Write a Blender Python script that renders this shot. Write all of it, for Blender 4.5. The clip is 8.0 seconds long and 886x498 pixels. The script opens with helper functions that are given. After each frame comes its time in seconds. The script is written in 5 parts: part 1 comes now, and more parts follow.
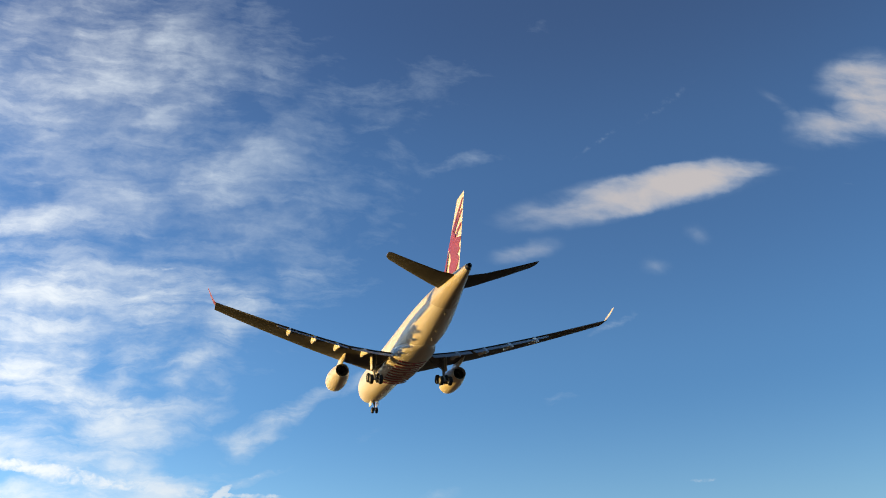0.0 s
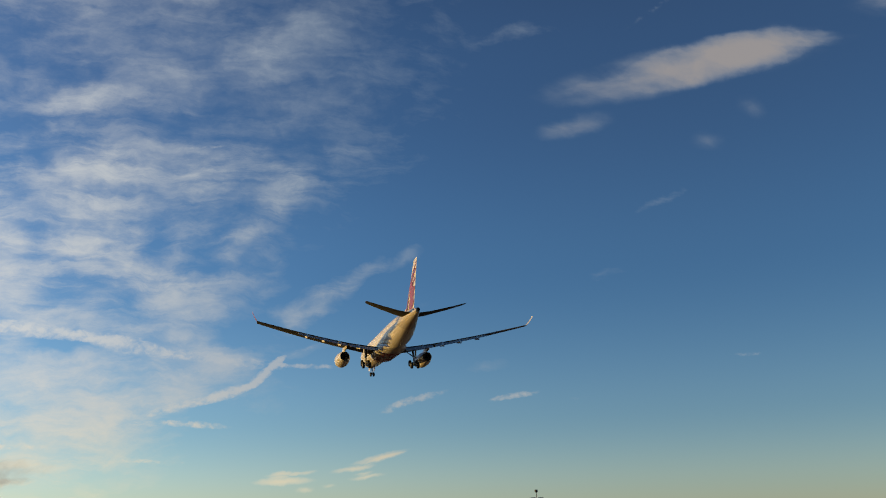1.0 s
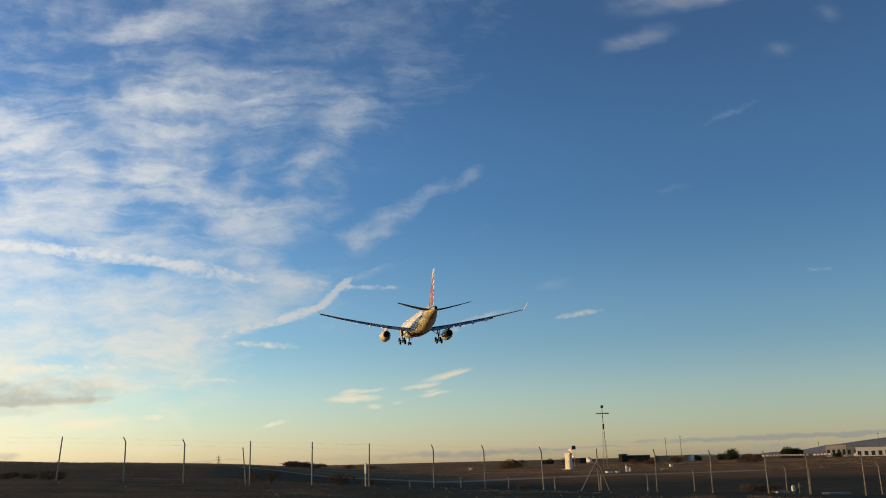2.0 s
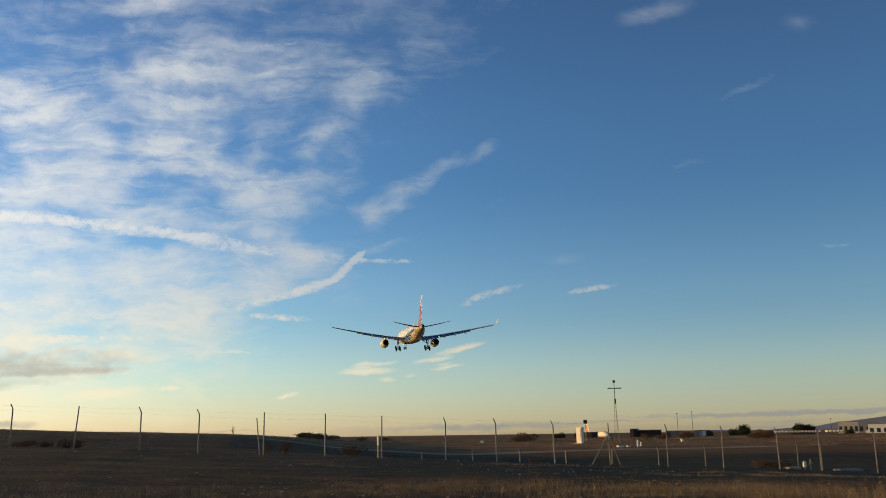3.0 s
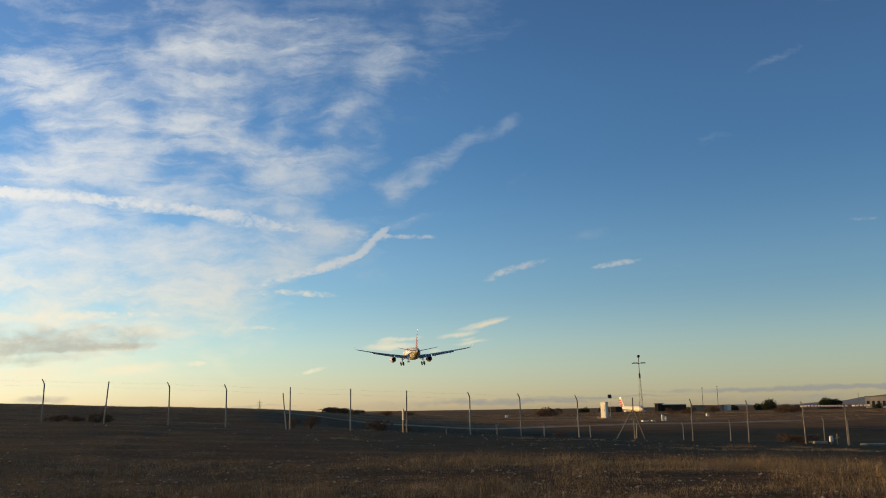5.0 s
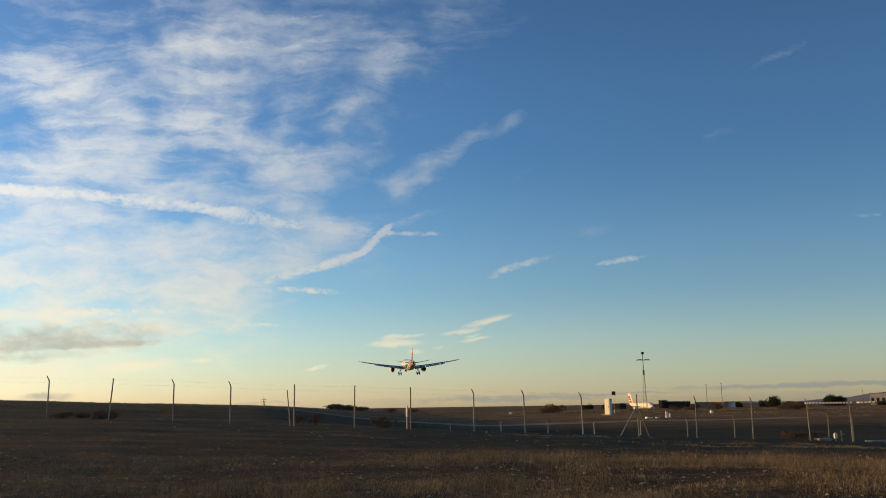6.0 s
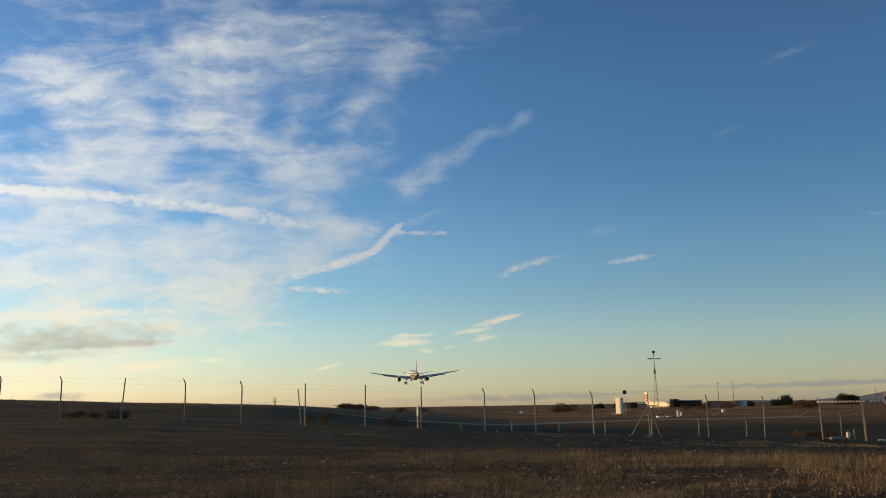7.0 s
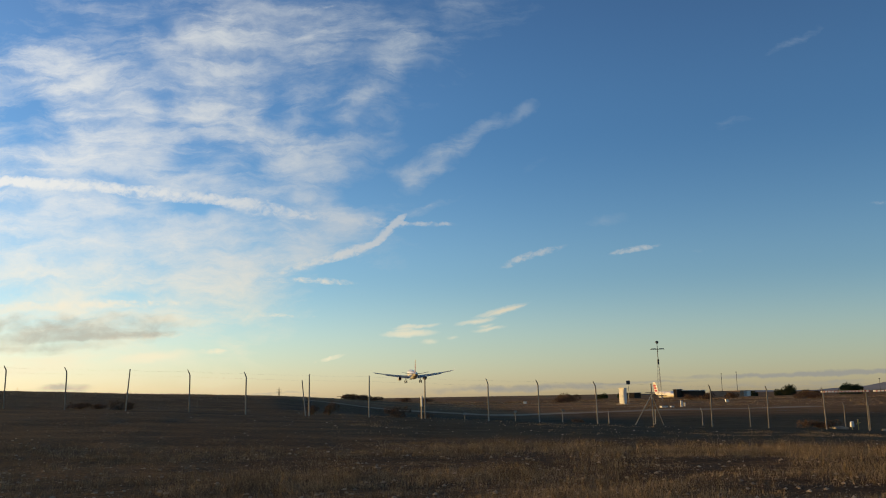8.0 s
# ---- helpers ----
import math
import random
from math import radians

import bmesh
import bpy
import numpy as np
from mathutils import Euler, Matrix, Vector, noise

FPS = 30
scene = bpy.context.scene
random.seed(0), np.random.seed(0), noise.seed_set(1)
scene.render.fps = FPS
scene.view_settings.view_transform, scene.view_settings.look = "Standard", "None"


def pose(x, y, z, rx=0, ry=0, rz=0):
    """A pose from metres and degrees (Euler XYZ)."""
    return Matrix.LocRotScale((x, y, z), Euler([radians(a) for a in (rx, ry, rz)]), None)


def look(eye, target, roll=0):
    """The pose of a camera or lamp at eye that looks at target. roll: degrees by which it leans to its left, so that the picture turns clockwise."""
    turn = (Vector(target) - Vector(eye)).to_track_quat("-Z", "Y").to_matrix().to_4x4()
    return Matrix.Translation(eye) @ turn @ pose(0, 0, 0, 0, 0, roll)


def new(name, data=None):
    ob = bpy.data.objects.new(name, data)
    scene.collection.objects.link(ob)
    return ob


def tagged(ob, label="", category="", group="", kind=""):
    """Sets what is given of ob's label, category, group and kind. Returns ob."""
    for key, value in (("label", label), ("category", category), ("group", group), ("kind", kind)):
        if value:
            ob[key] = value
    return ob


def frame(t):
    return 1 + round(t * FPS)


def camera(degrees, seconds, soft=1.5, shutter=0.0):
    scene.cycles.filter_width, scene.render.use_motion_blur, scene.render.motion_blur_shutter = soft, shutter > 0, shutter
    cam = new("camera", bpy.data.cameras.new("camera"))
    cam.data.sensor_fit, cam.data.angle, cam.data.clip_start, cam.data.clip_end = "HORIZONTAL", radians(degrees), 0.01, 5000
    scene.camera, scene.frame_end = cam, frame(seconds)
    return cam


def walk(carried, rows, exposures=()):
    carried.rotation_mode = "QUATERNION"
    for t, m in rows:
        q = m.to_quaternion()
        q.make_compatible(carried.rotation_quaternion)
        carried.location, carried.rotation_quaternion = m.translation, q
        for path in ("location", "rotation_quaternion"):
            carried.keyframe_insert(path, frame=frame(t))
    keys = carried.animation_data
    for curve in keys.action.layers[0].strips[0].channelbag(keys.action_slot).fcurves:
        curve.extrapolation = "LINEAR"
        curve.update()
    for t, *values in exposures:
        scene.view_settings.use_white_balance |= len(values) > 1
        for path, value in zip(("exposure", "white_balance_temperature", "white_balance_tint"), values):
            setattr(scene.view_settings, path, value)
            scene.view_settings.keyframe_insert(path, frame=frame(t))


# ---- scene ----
SKY_EL = 8.0
SKY_STRENGTH = 0.15
SKY_TINT = ((0.0, (2.45, 2.08, 1.95)), (0.06, (2.45, 2.1, 1.88)), (0.14, (1.84, 1.83, 1.76)), (0.30, (1.10, 1.44, 1.60)), (0.50, (0.80, 1.13, 1.36)), (0.68, (0.50, 0.74, 1.00)))
VEIL_HIGH, CLOUD_HIGH, CLOUD_LOW, CLOUD_SUN = (3.4, 4.1, 4.9), (3.9, 3.5, 3.3), (9.3, 8.2, 5.5), (9.4, 9.2, 8.6)
CLOUD_SHADE, CLOUD_SHADE_SUN = (2.7, 2.7, 2.6), (5.1, 4.6, 3.6)
EYE = 1.7
cam = camera(53.59, 8.0, 1.0)
walk(cam, [
    (0, pose(0, 0, EYE, 116.694, 2.375, -12.375)),
    (0.5, pose(0, 0, EYE, 112.240, 1.987, -11.010)),
    (1, pose(0, 0, EYE, 108.736, 1.400, -9.483)),
    (1.5, pose(0, 0, EYE, 105.863, 1.359, -7.379)),
    (2, pose(0, 0, EYE, 103.638, 1.374, -5.222)),
    (3.5, pose(0, 0, EYE, 101.801, 0.726, -4.354)),
    (4, pose(0, 0, EYE, 101.509, 0.600, -3.999)),
    (4.5, pose(0, 0, EYE, 100.837, 0.728, -3.257)),
    (6, pose(0, 0, EYE, 100.186, 0.817, -2.635)),
    (6.5, pose(0, 0, EYE, 100.239, 0.755, -2.294)),
    (7, pose(0, 0, EYE, 100.146, 0.880, -1.950)),
    (7.5, pose(0, 0, EYE, 99.798, 1.030, -1.693)),
    (8, pose(0, 0, EYE, 99.551, 0.986, -1.710)),
], exposures=[(0, 0.08), (0.5, -0.35), (1, -0.75), (1.5, -0.7), (2, -0.5), (3.5, -0.5), (8, -0.5)])

# ---- light: low evening sun ahead and to one side, thin cirrus ----
SUN_AZ, SUN_EL = -72.0, 4.3
sun_dir = Vector((math.sin(radians(SUN_AZ)) * math.cos(radians(SUN_EL)), math.cos(radians(SUN_AZ)) * math.cos(radians(SUN_EL)), math.sin(radians(SUN_EL))))
sun = new("sun", bpy.data.lights.new("sun", "SUN"))
sun.data.energy, sun.data.angle, sun.data.color = 5.8, radians(0.53), (1.0, 0.61, 0.14)
sun.matrix_world = look(sun_dir * 100, (0, 0, 0))

world = bpy.data.worlds.new("evening_sky")
scene.world = world
world.use_nodes = True
wt = world.node_tree
wt.nodes.clear()


def wnode(kind, **props):
    n = wt.nodes.new(kind)
    for k, v in props.items():
        if k == "operation":
            n.operation = v
        elif k == "clamp":
            n.use_clamp = v
    return n


def wmath(op, a, b=None, c=None, clamp=False):
    n = wnode("ShaderNodeMath", operation=op, clamp=clamp)
    for i, v in enumerate((a, b, c)):
        if v is None:
            continue
        if isinstance(v, (int, float)):
            n.inputs[i].default_value = v
        else:
            wt.links.new(v, n.inputs[i])
    return n.outputs[0]


def wvec(op, a, b=None, scale=None):
    n = wnode("ShaderNodeVectorMath", operation=op)
    for i, v in enumerate((a, b)):
        if v is None:
            continue
        if isinstance(v, tuple):
            n.inputs[i].default_value = v
        else:
            wt.links.new(v, n.inputs[i])
    if scale is not None:
        if isinstance(scale, (int, float)):
            n.inputs[3].default_value = scale
        else:
            wt.links.new(scale, n.inputs[3])
    return n.outputs[0]


def wnoise(vec, scale, detail, rough, distort=0.0, out=0):
    n = wt.nodes.new("ShaderNodeTexNoise")
    n.inputs["Scale"].default_value = scale
    n.inputs["Detail"].default_value = detail
    n.inputs["Roughness"].default_value = rough
    n.inputs["Distortion"].default_value = distort
    wt.links.new(vec, n.inputs["Vector"])
    return n.outputs[out]


def wmap(vec, loc=(0, 0, 0), rot=0.0, scale=(1, 1, 1), kind="POINT"):
    n = wt.nodes.new("ShaderNodeMapping")
    n.vector_type = kind
    n.inputs[1].default_value, n.inputs[2].default_value, n.inputs[3].default_value = loc, (0, 0, radians(rot)), scale
    wt.links.new(vec, n.inputs[0])
    return n.outputs[0]


def wramp(fac, lo, hi, a=0.0, b=1.0):
    n = wt.nodes.new("ShaderNodeMapRange")
    n.interpolation_type = "SMOOTHSTEP"
    for i, v in zip((1, 2, 3, 4), (lo, hi, a, b)):
        n.inputs[i].default_value = v
    wt.links.new(fac, n.inputs[0])
    return n.outputs[0]


def wmix(fac, a, b, mode="MIX"):
    n = wt.nodes.new("ShaderNodeMix")
    n.data_type, n.blend_type = "RGBA", mode
    for sock, v in ((n.inputs[0], fac), (n.inputs[6], a), (n.inputs[7], b)):
        if isinstance(v, (int, float)):
            sock.default_value = v
        elif isinstance(v, tuple):
            sock.default_value = (*v, 1)
        else:
            wt.links.new(v, sock)
    return n.outputs[2]


sky = wt.nodes.new("ShaderNodeTexSky")
sky.sky_type, sky.sun_disc = "NISHITA", False
sky.sun_elevation, sky.sun_rotation = radians(SKY_EL), radians(SUN_AZ)
sky.air_density, sky.dust_density, sky.ozone_density = 1.0, 0.4, 4.0

way = wt.nodes.new("ShaderNodeTexCoord").outputs["Generated"]
sep = wt.nodes.new("ShaderNodeSeparateXYZ")
wt.links.new(way, sep.inputs[0])
# sky coordinates on an upright plane ahead, (across, up)
ahead = wmath("MAXIMUM", sep.outputs[1], 0.05)
front = wramp(sep.outputs[1], 0.05, 0.45)
comb = wt.nodes.new("ShaderNodeCombineXYZ")
wt.links.new(wmath("DIVIDE", sep.outputs[0], ahead), comb.inputs[0])
wt.links.new(wmath("DIVIDE", sep.outputs[2], ahead), comb.inputs[1])
plain = comb.outputs[0]
# ragged edges: two scales of displacement
bend = wvec("SUBTRACT", wnoise(plain, 6.0, 3.0, 0.55, 0.0, 1), (0.5, 0.5, 0.5))
fray = wvec("SUBTRACT", wnoise(plain, 26.0, 4.0, 0.65, 0.0, 1), (0.5, 0.5, 0.5))
bent = wvec("ADD", wvec("ADD", plain, wvec("SCALE", bend, None, 0.05)), wvec("SCALE", fray, None, 0.02))
bent = wvec("MULTIPLY", bent, (1, 1, 0))
tight = wvec("ADD", plain, wvec("ADD", wvec("SCALE", bend, None, 0.006), wvec("SCALE", fray, None, 0.011)))
tight = wvec("MULTIPLY", tight, (1, 1, 0))
total = {"veil": None, "trail": None, "body": None, "grey": None}
layer = "veil"


def puff(across, up, half_length, half_width, lean, strength):
    """One cloud streak: an ellipse with a soft edge, frayed by the noise."""
    m = wmap(bent if layer == "veil" else tight, (across, up, 0), lean, (half_length, half_width, 1), "TEXTURE")
    g = wt.nodes.new("ShaderNodeTexGradient")
    g.gradient_type = "SPHERICAL"
    wt.links.new(m, g.inputs[0])
    value = g.outputs[1] if layer == "veil" else wmath("POWER", g.outputs[1], 0.72)
    total[layer] = wmath("MULTIPLY_ADD", value, strength, total[layer] if total[layer] else 0.0)


layer = "veil"
puff(-0.3874, 0.3773, 0.1090, 0.0483, -26.1, 0.75)
puff(-0.3450, 0.3148, 0.0788, 0.0548, -40.6, 0.85)
puff(-0.4007, 0.2761, 0.1361, 0.0271, -0.5, 0.70)
puff(-0.4476, 0.4055, 0.0792, 0.0354, -0.3, 0.50)
puff(-0.3165, 0.2665, 0.0854, 0.0271, -10.8, 0.50)
puff(-0.2267, 0.3485, 0.0761, 0.0515, 31.4, 0.75)
puff(-0.2033, 0.3099, 0.0502, 0.0309, -21.1, 0.90)
puff(-0.2543, 0.3834, 0.0861, 0.0271, 10.3, 0.50)
puff(-0.1234, 0.2716, 0.0690, 0.0354, 9.9, 1.00)
puff(-0.1535, 0.2992, 0.0429, 0.0322, -0.5, 0.45)
puff(-0.1944, 0.4329, 0.1679, 0.0374, 6.2, 0.60)
puff(-0.1150, 0.4254, 0.0655, 0.0483, -31.6, 0.50)
puff(-0.0267, 0.4106, 0.0416, 0.0322, 41.2, 0.30)
puff(-0.0741, 0.3403, 0.0376, 0.0206, 51.1, 0.50)
puff(0.0254, 0.2703, 0.0470, 0.0258, 30.1, 0.40)
puff(0.0019, 0.2636, 0.0204, 0.0142, 69.9, 0.50)
puff(0.0797, 0.3147, 0.0384, 0.0142, 38.2, 0.50)
puff(-0.0543, 0.2986, 0.0413, 0.0580, -75.7, 0.35)
puff(0.1535, 0.2763, 0.1289, 0.0258, 19.8, 0.20)
puff(-0.4163, 0.2040, 0.1151, 0.0502, -0.6, 1.10)
puff(-0.5043, 0.1886, 0.1333, 0.0612, -0.7, 1.00)
puff(-0.2158, 0.1654, 0.1352, 0.0399, -0.7, 0.90)
puff(-0.2788, 0.1401, 0.1724, 0.0335, -0.8, 0.90)
puff(-0.1256, 0.1777, 0.0872, 0.0399, 14.7, 0.70)
puff(-0.1134, 0.2106, 0.0918, 0.0271, -12.9, 0.55)
puff(-0.3443, 0.1736, 0.1343, 0.0399, -0.7, 0.60)
puff(-0.3126, 0.3005, 0.4185, 0.2770, -0.5, 0.56)
puff(-0.2774, 0.1793, 0.3470, 0.1095, -0.7, 0.50)
puff(-0.3720, 0.1059, 0.2146, 0.0271, -0.8, 0.70)
puff(-0.2265, 0.0942, 0.1716, 0.0335, -0.8, 0.40)
puff(-0.4295, 0.1356, 0.2717, 0.0399, -0.8, 0.40)
puff(-0.3988, 0.0492, 0.3120, 0.0580, -0.9, 0.80)
puff(-0.4564, 0.3325, 0.0554, 0.0271, -0.4, -0.30)
puff(-0.3057, 0.3245, 0.0230, 0.0580, -0.4, -0.30)
puff(-0.2563, 0.2155, 0.0485, 0.0180, -0.6, -0.70)
puff(-0.2644, 0.2660, 0.0391, 0.0193, -0.5, -0.35)
puff(-0.3105, 0.1211, 0.1016, 0.0103, -0.8, -0.40)
puff(-0.1609, 0.3477, 0.0233, 0.0387, -0.4, -0.25)
puff(-0.0610, 0.2302, 0.0394, 0.0258, -0.6, -0.30)
puff(-0.3630, 0.1542, 0.0318, 0.0129, -0.7, -0.40)
puff(-0.2466, 0.3983, 0.1539, 0.1288, 2.7, 0.20)
puff(-0.2586, 0.5257, 0.0745, 0.0193, 10.6, 0.60)
puff(-0.0948, 0.5863, 0.2273, 0.0580, 17.1, 0.35)
puff(-0.6372, 0.2695, 0.2041, 0.1675, -0.5, 0.80)
puff(-0.6499, 0.0751, 0.2344, 0.0902, -0.9, 0.80)
puff(0.3093, 0.6626, 0.1481, 0.0193, 12.6, 0.30)
puff(0.6559, 0.9401, 0.1480, 0.0258, 36.3, 0.18)
puff(0.8895, 0.6689, 0.0818, 0.0129, 5.0, 0.20)
puff(0.4660, 0.4175, 0.1027, 0.0142, 24.3, 0.32)
puff(0.3785, 0.3176, 0.1033, 0.0167, 11.7, 0.22)
puff(0.2190, 0.1952, 0.0506, 0.0129, 14.5, 0.35)
puff(0.3339, 0.1680, 0.0452, 0.0077, 5.0, 0.30)
puff(0.0246, 0.2186, 0.0618, 0.0077, 16.4, 0.32)
puff(-0.2642, 0.7490, 0.4400, 0.2800, 26.5, 0.70)
puff(0.1227, 0.7569, 0.4600, 0.2000, 24.2, 0.22)
puff(-0.0108, 0.5081, 0.3400, 0.1900, 1.6, 0.32)
puff(0.1221, 0.5998, 0.3438, 0.1500, 44.6, 0.20)
puff(-0.1627, 0.7561, 0.1819, 0.1130, 34.0, 0.26)
puff(-0.0013, 0.6266, 0.1263, 0.0554, 29.5, 0.22)
puff(0.2362, 0.7990, 0.1364, 0.0382, 20.6, 0.22)
puff(0.4312, 0.9399, 0.1463, 0.0526, 28.2, 0.22)
puff(-0.0052, 0.4123, 0.1292, 0.0406, 37.2, 0.18)
puff(-0.0334, 0.3850, 0.1004, 0.0300, 53.3, 0.46)
puff(-0.0064, 0.2552, 0.0302, 0.0203, -31.4, 0.50)
puff(0.0437, 0.2851, 0.0641, 0.0200, 44.7, 0.66)
puff(0.1252, 0.3307, 0.0520, 0.0142, 34.7, 0.42)
puff(-0.1216, 0.2748, 0.0649, 0.0298, -26.9, 0.40)
puff(-0.2022, 0.4533, 0.1551, 0.0230, 8.0, 0.26)
puff(-0.0313, 0.4350, 0.0681, 0.0249, -40.9, 0.32)
puff(-0.3767, 0.3374, 0.1145, 0.0340, -41.7, 0.42)
puff(-0.3250, 0.4617, 0.0690, 0.0078, -84.3, 0.10)
layer = "trail"
puff(-0.4900, 0.2534, 0.1009, 0.0084, -2.3, 0.95)
puff(-0.4068, 0.2482, 0.0943, 0.0092, -4.1, 0.90)
puff(-0.2899, 0.2364, 0.0844, 0.0095, -7.6, 0.90)
puff(-0.1907, 0.2210, 0.0757, 0.0095, -11.4, 0.75)
puff(-0.0839, 0.2052, 0.0938, 0.0091, -6.7, 0.50)
puff(-0.1181, 0.1532, 0.0458, 0.0067, 14.4, 0.85)
puff(-0.0705, 0.1673, 0.0383, 0.0068, 20.1, 1.15)
puff(-0.0385, 0.1835, 0.0263, 0.0064, 34.3, 1.15)
puff(-0.0224, 0.1981, 0.0187, 0.0048, 46.9, 1.00)
puff(0.0119, 0.1979, 0.0430, 0.0033, -2.0, 0.65)
puff(-0.1208, 0.1331, 0.0596, 0.0044, -2.8, 0.75)
puff(-0.1541, 0.0944, 0.0466, 0.0026, -2.6, 0.40)
puff(0.1365, 0.1592, 0.0458, 0.0058, 17.4, 0.60)
puff(0.2550, 0.1646, 0.0345, 0.0046, 10.6, 0.70)
puff(0.5587, 0.2173, 0.0250, 0.0026, 3.8, 0.30)
puff(0.4831, 0.7096, 0.0600, 0.0050, 37.9, 0.12)
puff(0.6044, 0.7932, 0.0900, 0.0075, 40.0, 0.11)
puff(-0.3793, 0.1095, 0.1412, 0.0058, 0.2, 0.80)
puff(-0.2304, 0.0548, 0.0202, 0.0039, 5.1, 0.60)
puff(-0.0963, 0.0441, 0.0218, 0.0032, 11.3, 0.60)
puff(-0.3056, 0.0724, 0.0529, 0.0058, 2.2, 0.50)
puff(-0.1184, 0.4649, 0.0420, 0.0026, 5.4, 0.25)
puff(0.0185, 0.2189, 0.0461, 0.0026, 17.8, 0.20)
puff(-0.1991, 0.2264, 0.0405, 0.0045, 2.3, 0.50)
layer = "body"
puff(0.5162, 0.6220, 0.2501, 0.0400, 17.0, 0.80)
puff(0.5995, 0.6447, 0.1891, 0.0400, 16.5, 0.60)
puff(0.6359, 0.6666, 0.0853, 0.0330, 24.1, 0.45)
puff(0.7279, 0.6841, 0.0851, 0.0150, 6.0, 0.45)
puff(0.3575, 0.5225, 0.0680, 0.0200, 17.7, 0.62)
puff(0.9001, 0.7807, 0.1246, 0.0500, 12.4, 0.65)
puff(0.9840, 0.8872, 0.1257, 0.0660, 21.8, 0.75)
puff(0.8012, 0.8157, 0.0450, 0.0180, -38.5, 0.35)
puff(0.5420, 0.5116, 0.0314, 0.0187, 3.6, 0.32)
puff(0.6138, 0.5652, 0.0290, 0.0220, -13.3, 0.32)
puff(1.0431, 0.8300, 0.1452, 0.0696, 9.3, 0.80)
puff(-0.0074, 0.0717, 0.0388, 0.0052, 1.3, 1.10)
puff(-0.0100, 0.0788, 0.0217, 0.0039, 4.9, 0.80)
puff(0.0158, 0.0804, 0.0183, 0.0032, 8.2, 0.70)
puff(0.0675, 0.0848, 0.0293, 0.0039, 7.7, 1.00)
puff(0.0970, 0.0970, 0.0413, 0.0039, 12.9, 1.00)
puff(0.1051, 0.0959, 0.0283, 0.0032, 14.0, 0.90)
puff(0.0835, 0.0761, 0.0256, 0.0032, 7.2, 0.70)
puff(0.0803, 0.0801, 0.0147, 0.0026, 7.7, 0.60)
puff(0.0155, 0.0627, 0.0130, 0.0045, 3.9, 0.70)
puff(0.0403, 0.0659, 0.0098, 0.0032, 7.5, 0.60)
puff(-0.2921, 0.0488, 0.0598, 0.0084, 3.8, 0.90)
puff(-0.4196, 0.0393, 0.0904, 0.0077, 0.6, 0.80)
puff(-0.4044, 0.1070, 0.1409, 0.0064, 0.4, 0.70)
puff(-0.3600, 0.0968, 0.1058, 0.0058, 0.3, 0.60)
puff(-0.4328, 0.0504, 0.0908, 0.0064, -1.8, 0.60)
puff(-0.2827, 0.0918, 0.0372, 0.0064, 4.7, 0.90)
layer = "grey"
puff(-0.4051, 0.0856, 0.1838, 0.0190, 0.3, 0.72)
puff(-0.3926, 0.0707, 0.1420, 0.0120, 0.9, 0.62)
puff(-0.4146, 0.0602, 0.0838, 0.0064, 1.0, 0.50)
puff(-0.3245, 0.0733, 0.0739, 0.0052, 1.9, 0.40)
puff(-0.3967, 0.0161, 0.0451, 0.0052, 2.6, 0.90)
puff(0.2685, 0.0112, 0.0834, 0.0019, 1.0, 0.70)
puff(0.3924, 0.0172, 0.1334, 0.0034, 0.6, 0.85)
puff(0.5010, 0.0196, 0.1417, 0.0042, 0.6, 0.95)
puff(0.5868, 0.0210, 0.1116, 0.0040, 0.8, 0.85)
puff(0.4216, 0.0055, 0.1975, 0.0039, 0.1, 0.50)
puff(0.4606, 0.0099, 0.1101, 0.0026, 0.2, 0.50)
puff(0.0729, 0.0076, 0.1788, 0.0058, 0.2, 0.60)
puff(-0.1466, 0.0075, 0.0458, 0.0019, -0.1, 0.60)
puff(0.1589, 0.0086, 0.1188, 0.0052, 0.7, 0.50)

# fibrous texture, drawn out along the wind, and a fine mottle
fibre = wnoise(wmap(bent, (0, 0, 0), -8, (4.0, 15.0, 1)), 2.6, 10.0, 0.64, 0.35)
fibre2 = wnoise(wmap(bent, (3, 1, 0), 44, (4.0, 15.0, 1)), 2.6, 10.0, 0.64, 0.35)
lump = wnoise(bent, 12.0, 6.0, 0.55, 0.2)
mottle = wnoise(wmap(plain, (2, 4, 0), 20, (1.0, 1.5, 1)), 34.0, 7.0, 0.62, 0.3)
swirl = wramp(wnoise(plain, 5.0, 2.0, 0.5), 0.42, 0.58)
fine = wnoise(wmap(tight, (1, 2, 0), 12, (1, 1.7, 1)), 30.0, 8.0, 0.60, 0.3)
strand = wmath("ADD", wmath("MULTIPLY", fibre2, swirl), wmath("MULTIPLY", fibre, wmath("SUBTRACT", 1.0, swirl)))
low_grain = wmath("ADD", wmath("MULTIPLY", strand, 0.60), wmath("MULTIPLY_ADD", lump, 0.26, wmath("MULTIPLY", mottle, 0.14)))
high_grain = wmath("ADD", wmath("MULTIPLY", strand, 0.42), wmath("MULTIPLY_ADD", lump, 0.42, wmath("MULTIPLY", mottle, 0.16)))
high = wramp(sep.outputs[2], 0.36, 0.5)
texture = wmath("ADD", wmath("MULTIPLY", wramp(low_grain, 0.33, 0.65), wmath("SUBTRACT", 1.0, high)), wmath("MULTIPLY", wramp(high_grain, 0.28, 0.74), high))
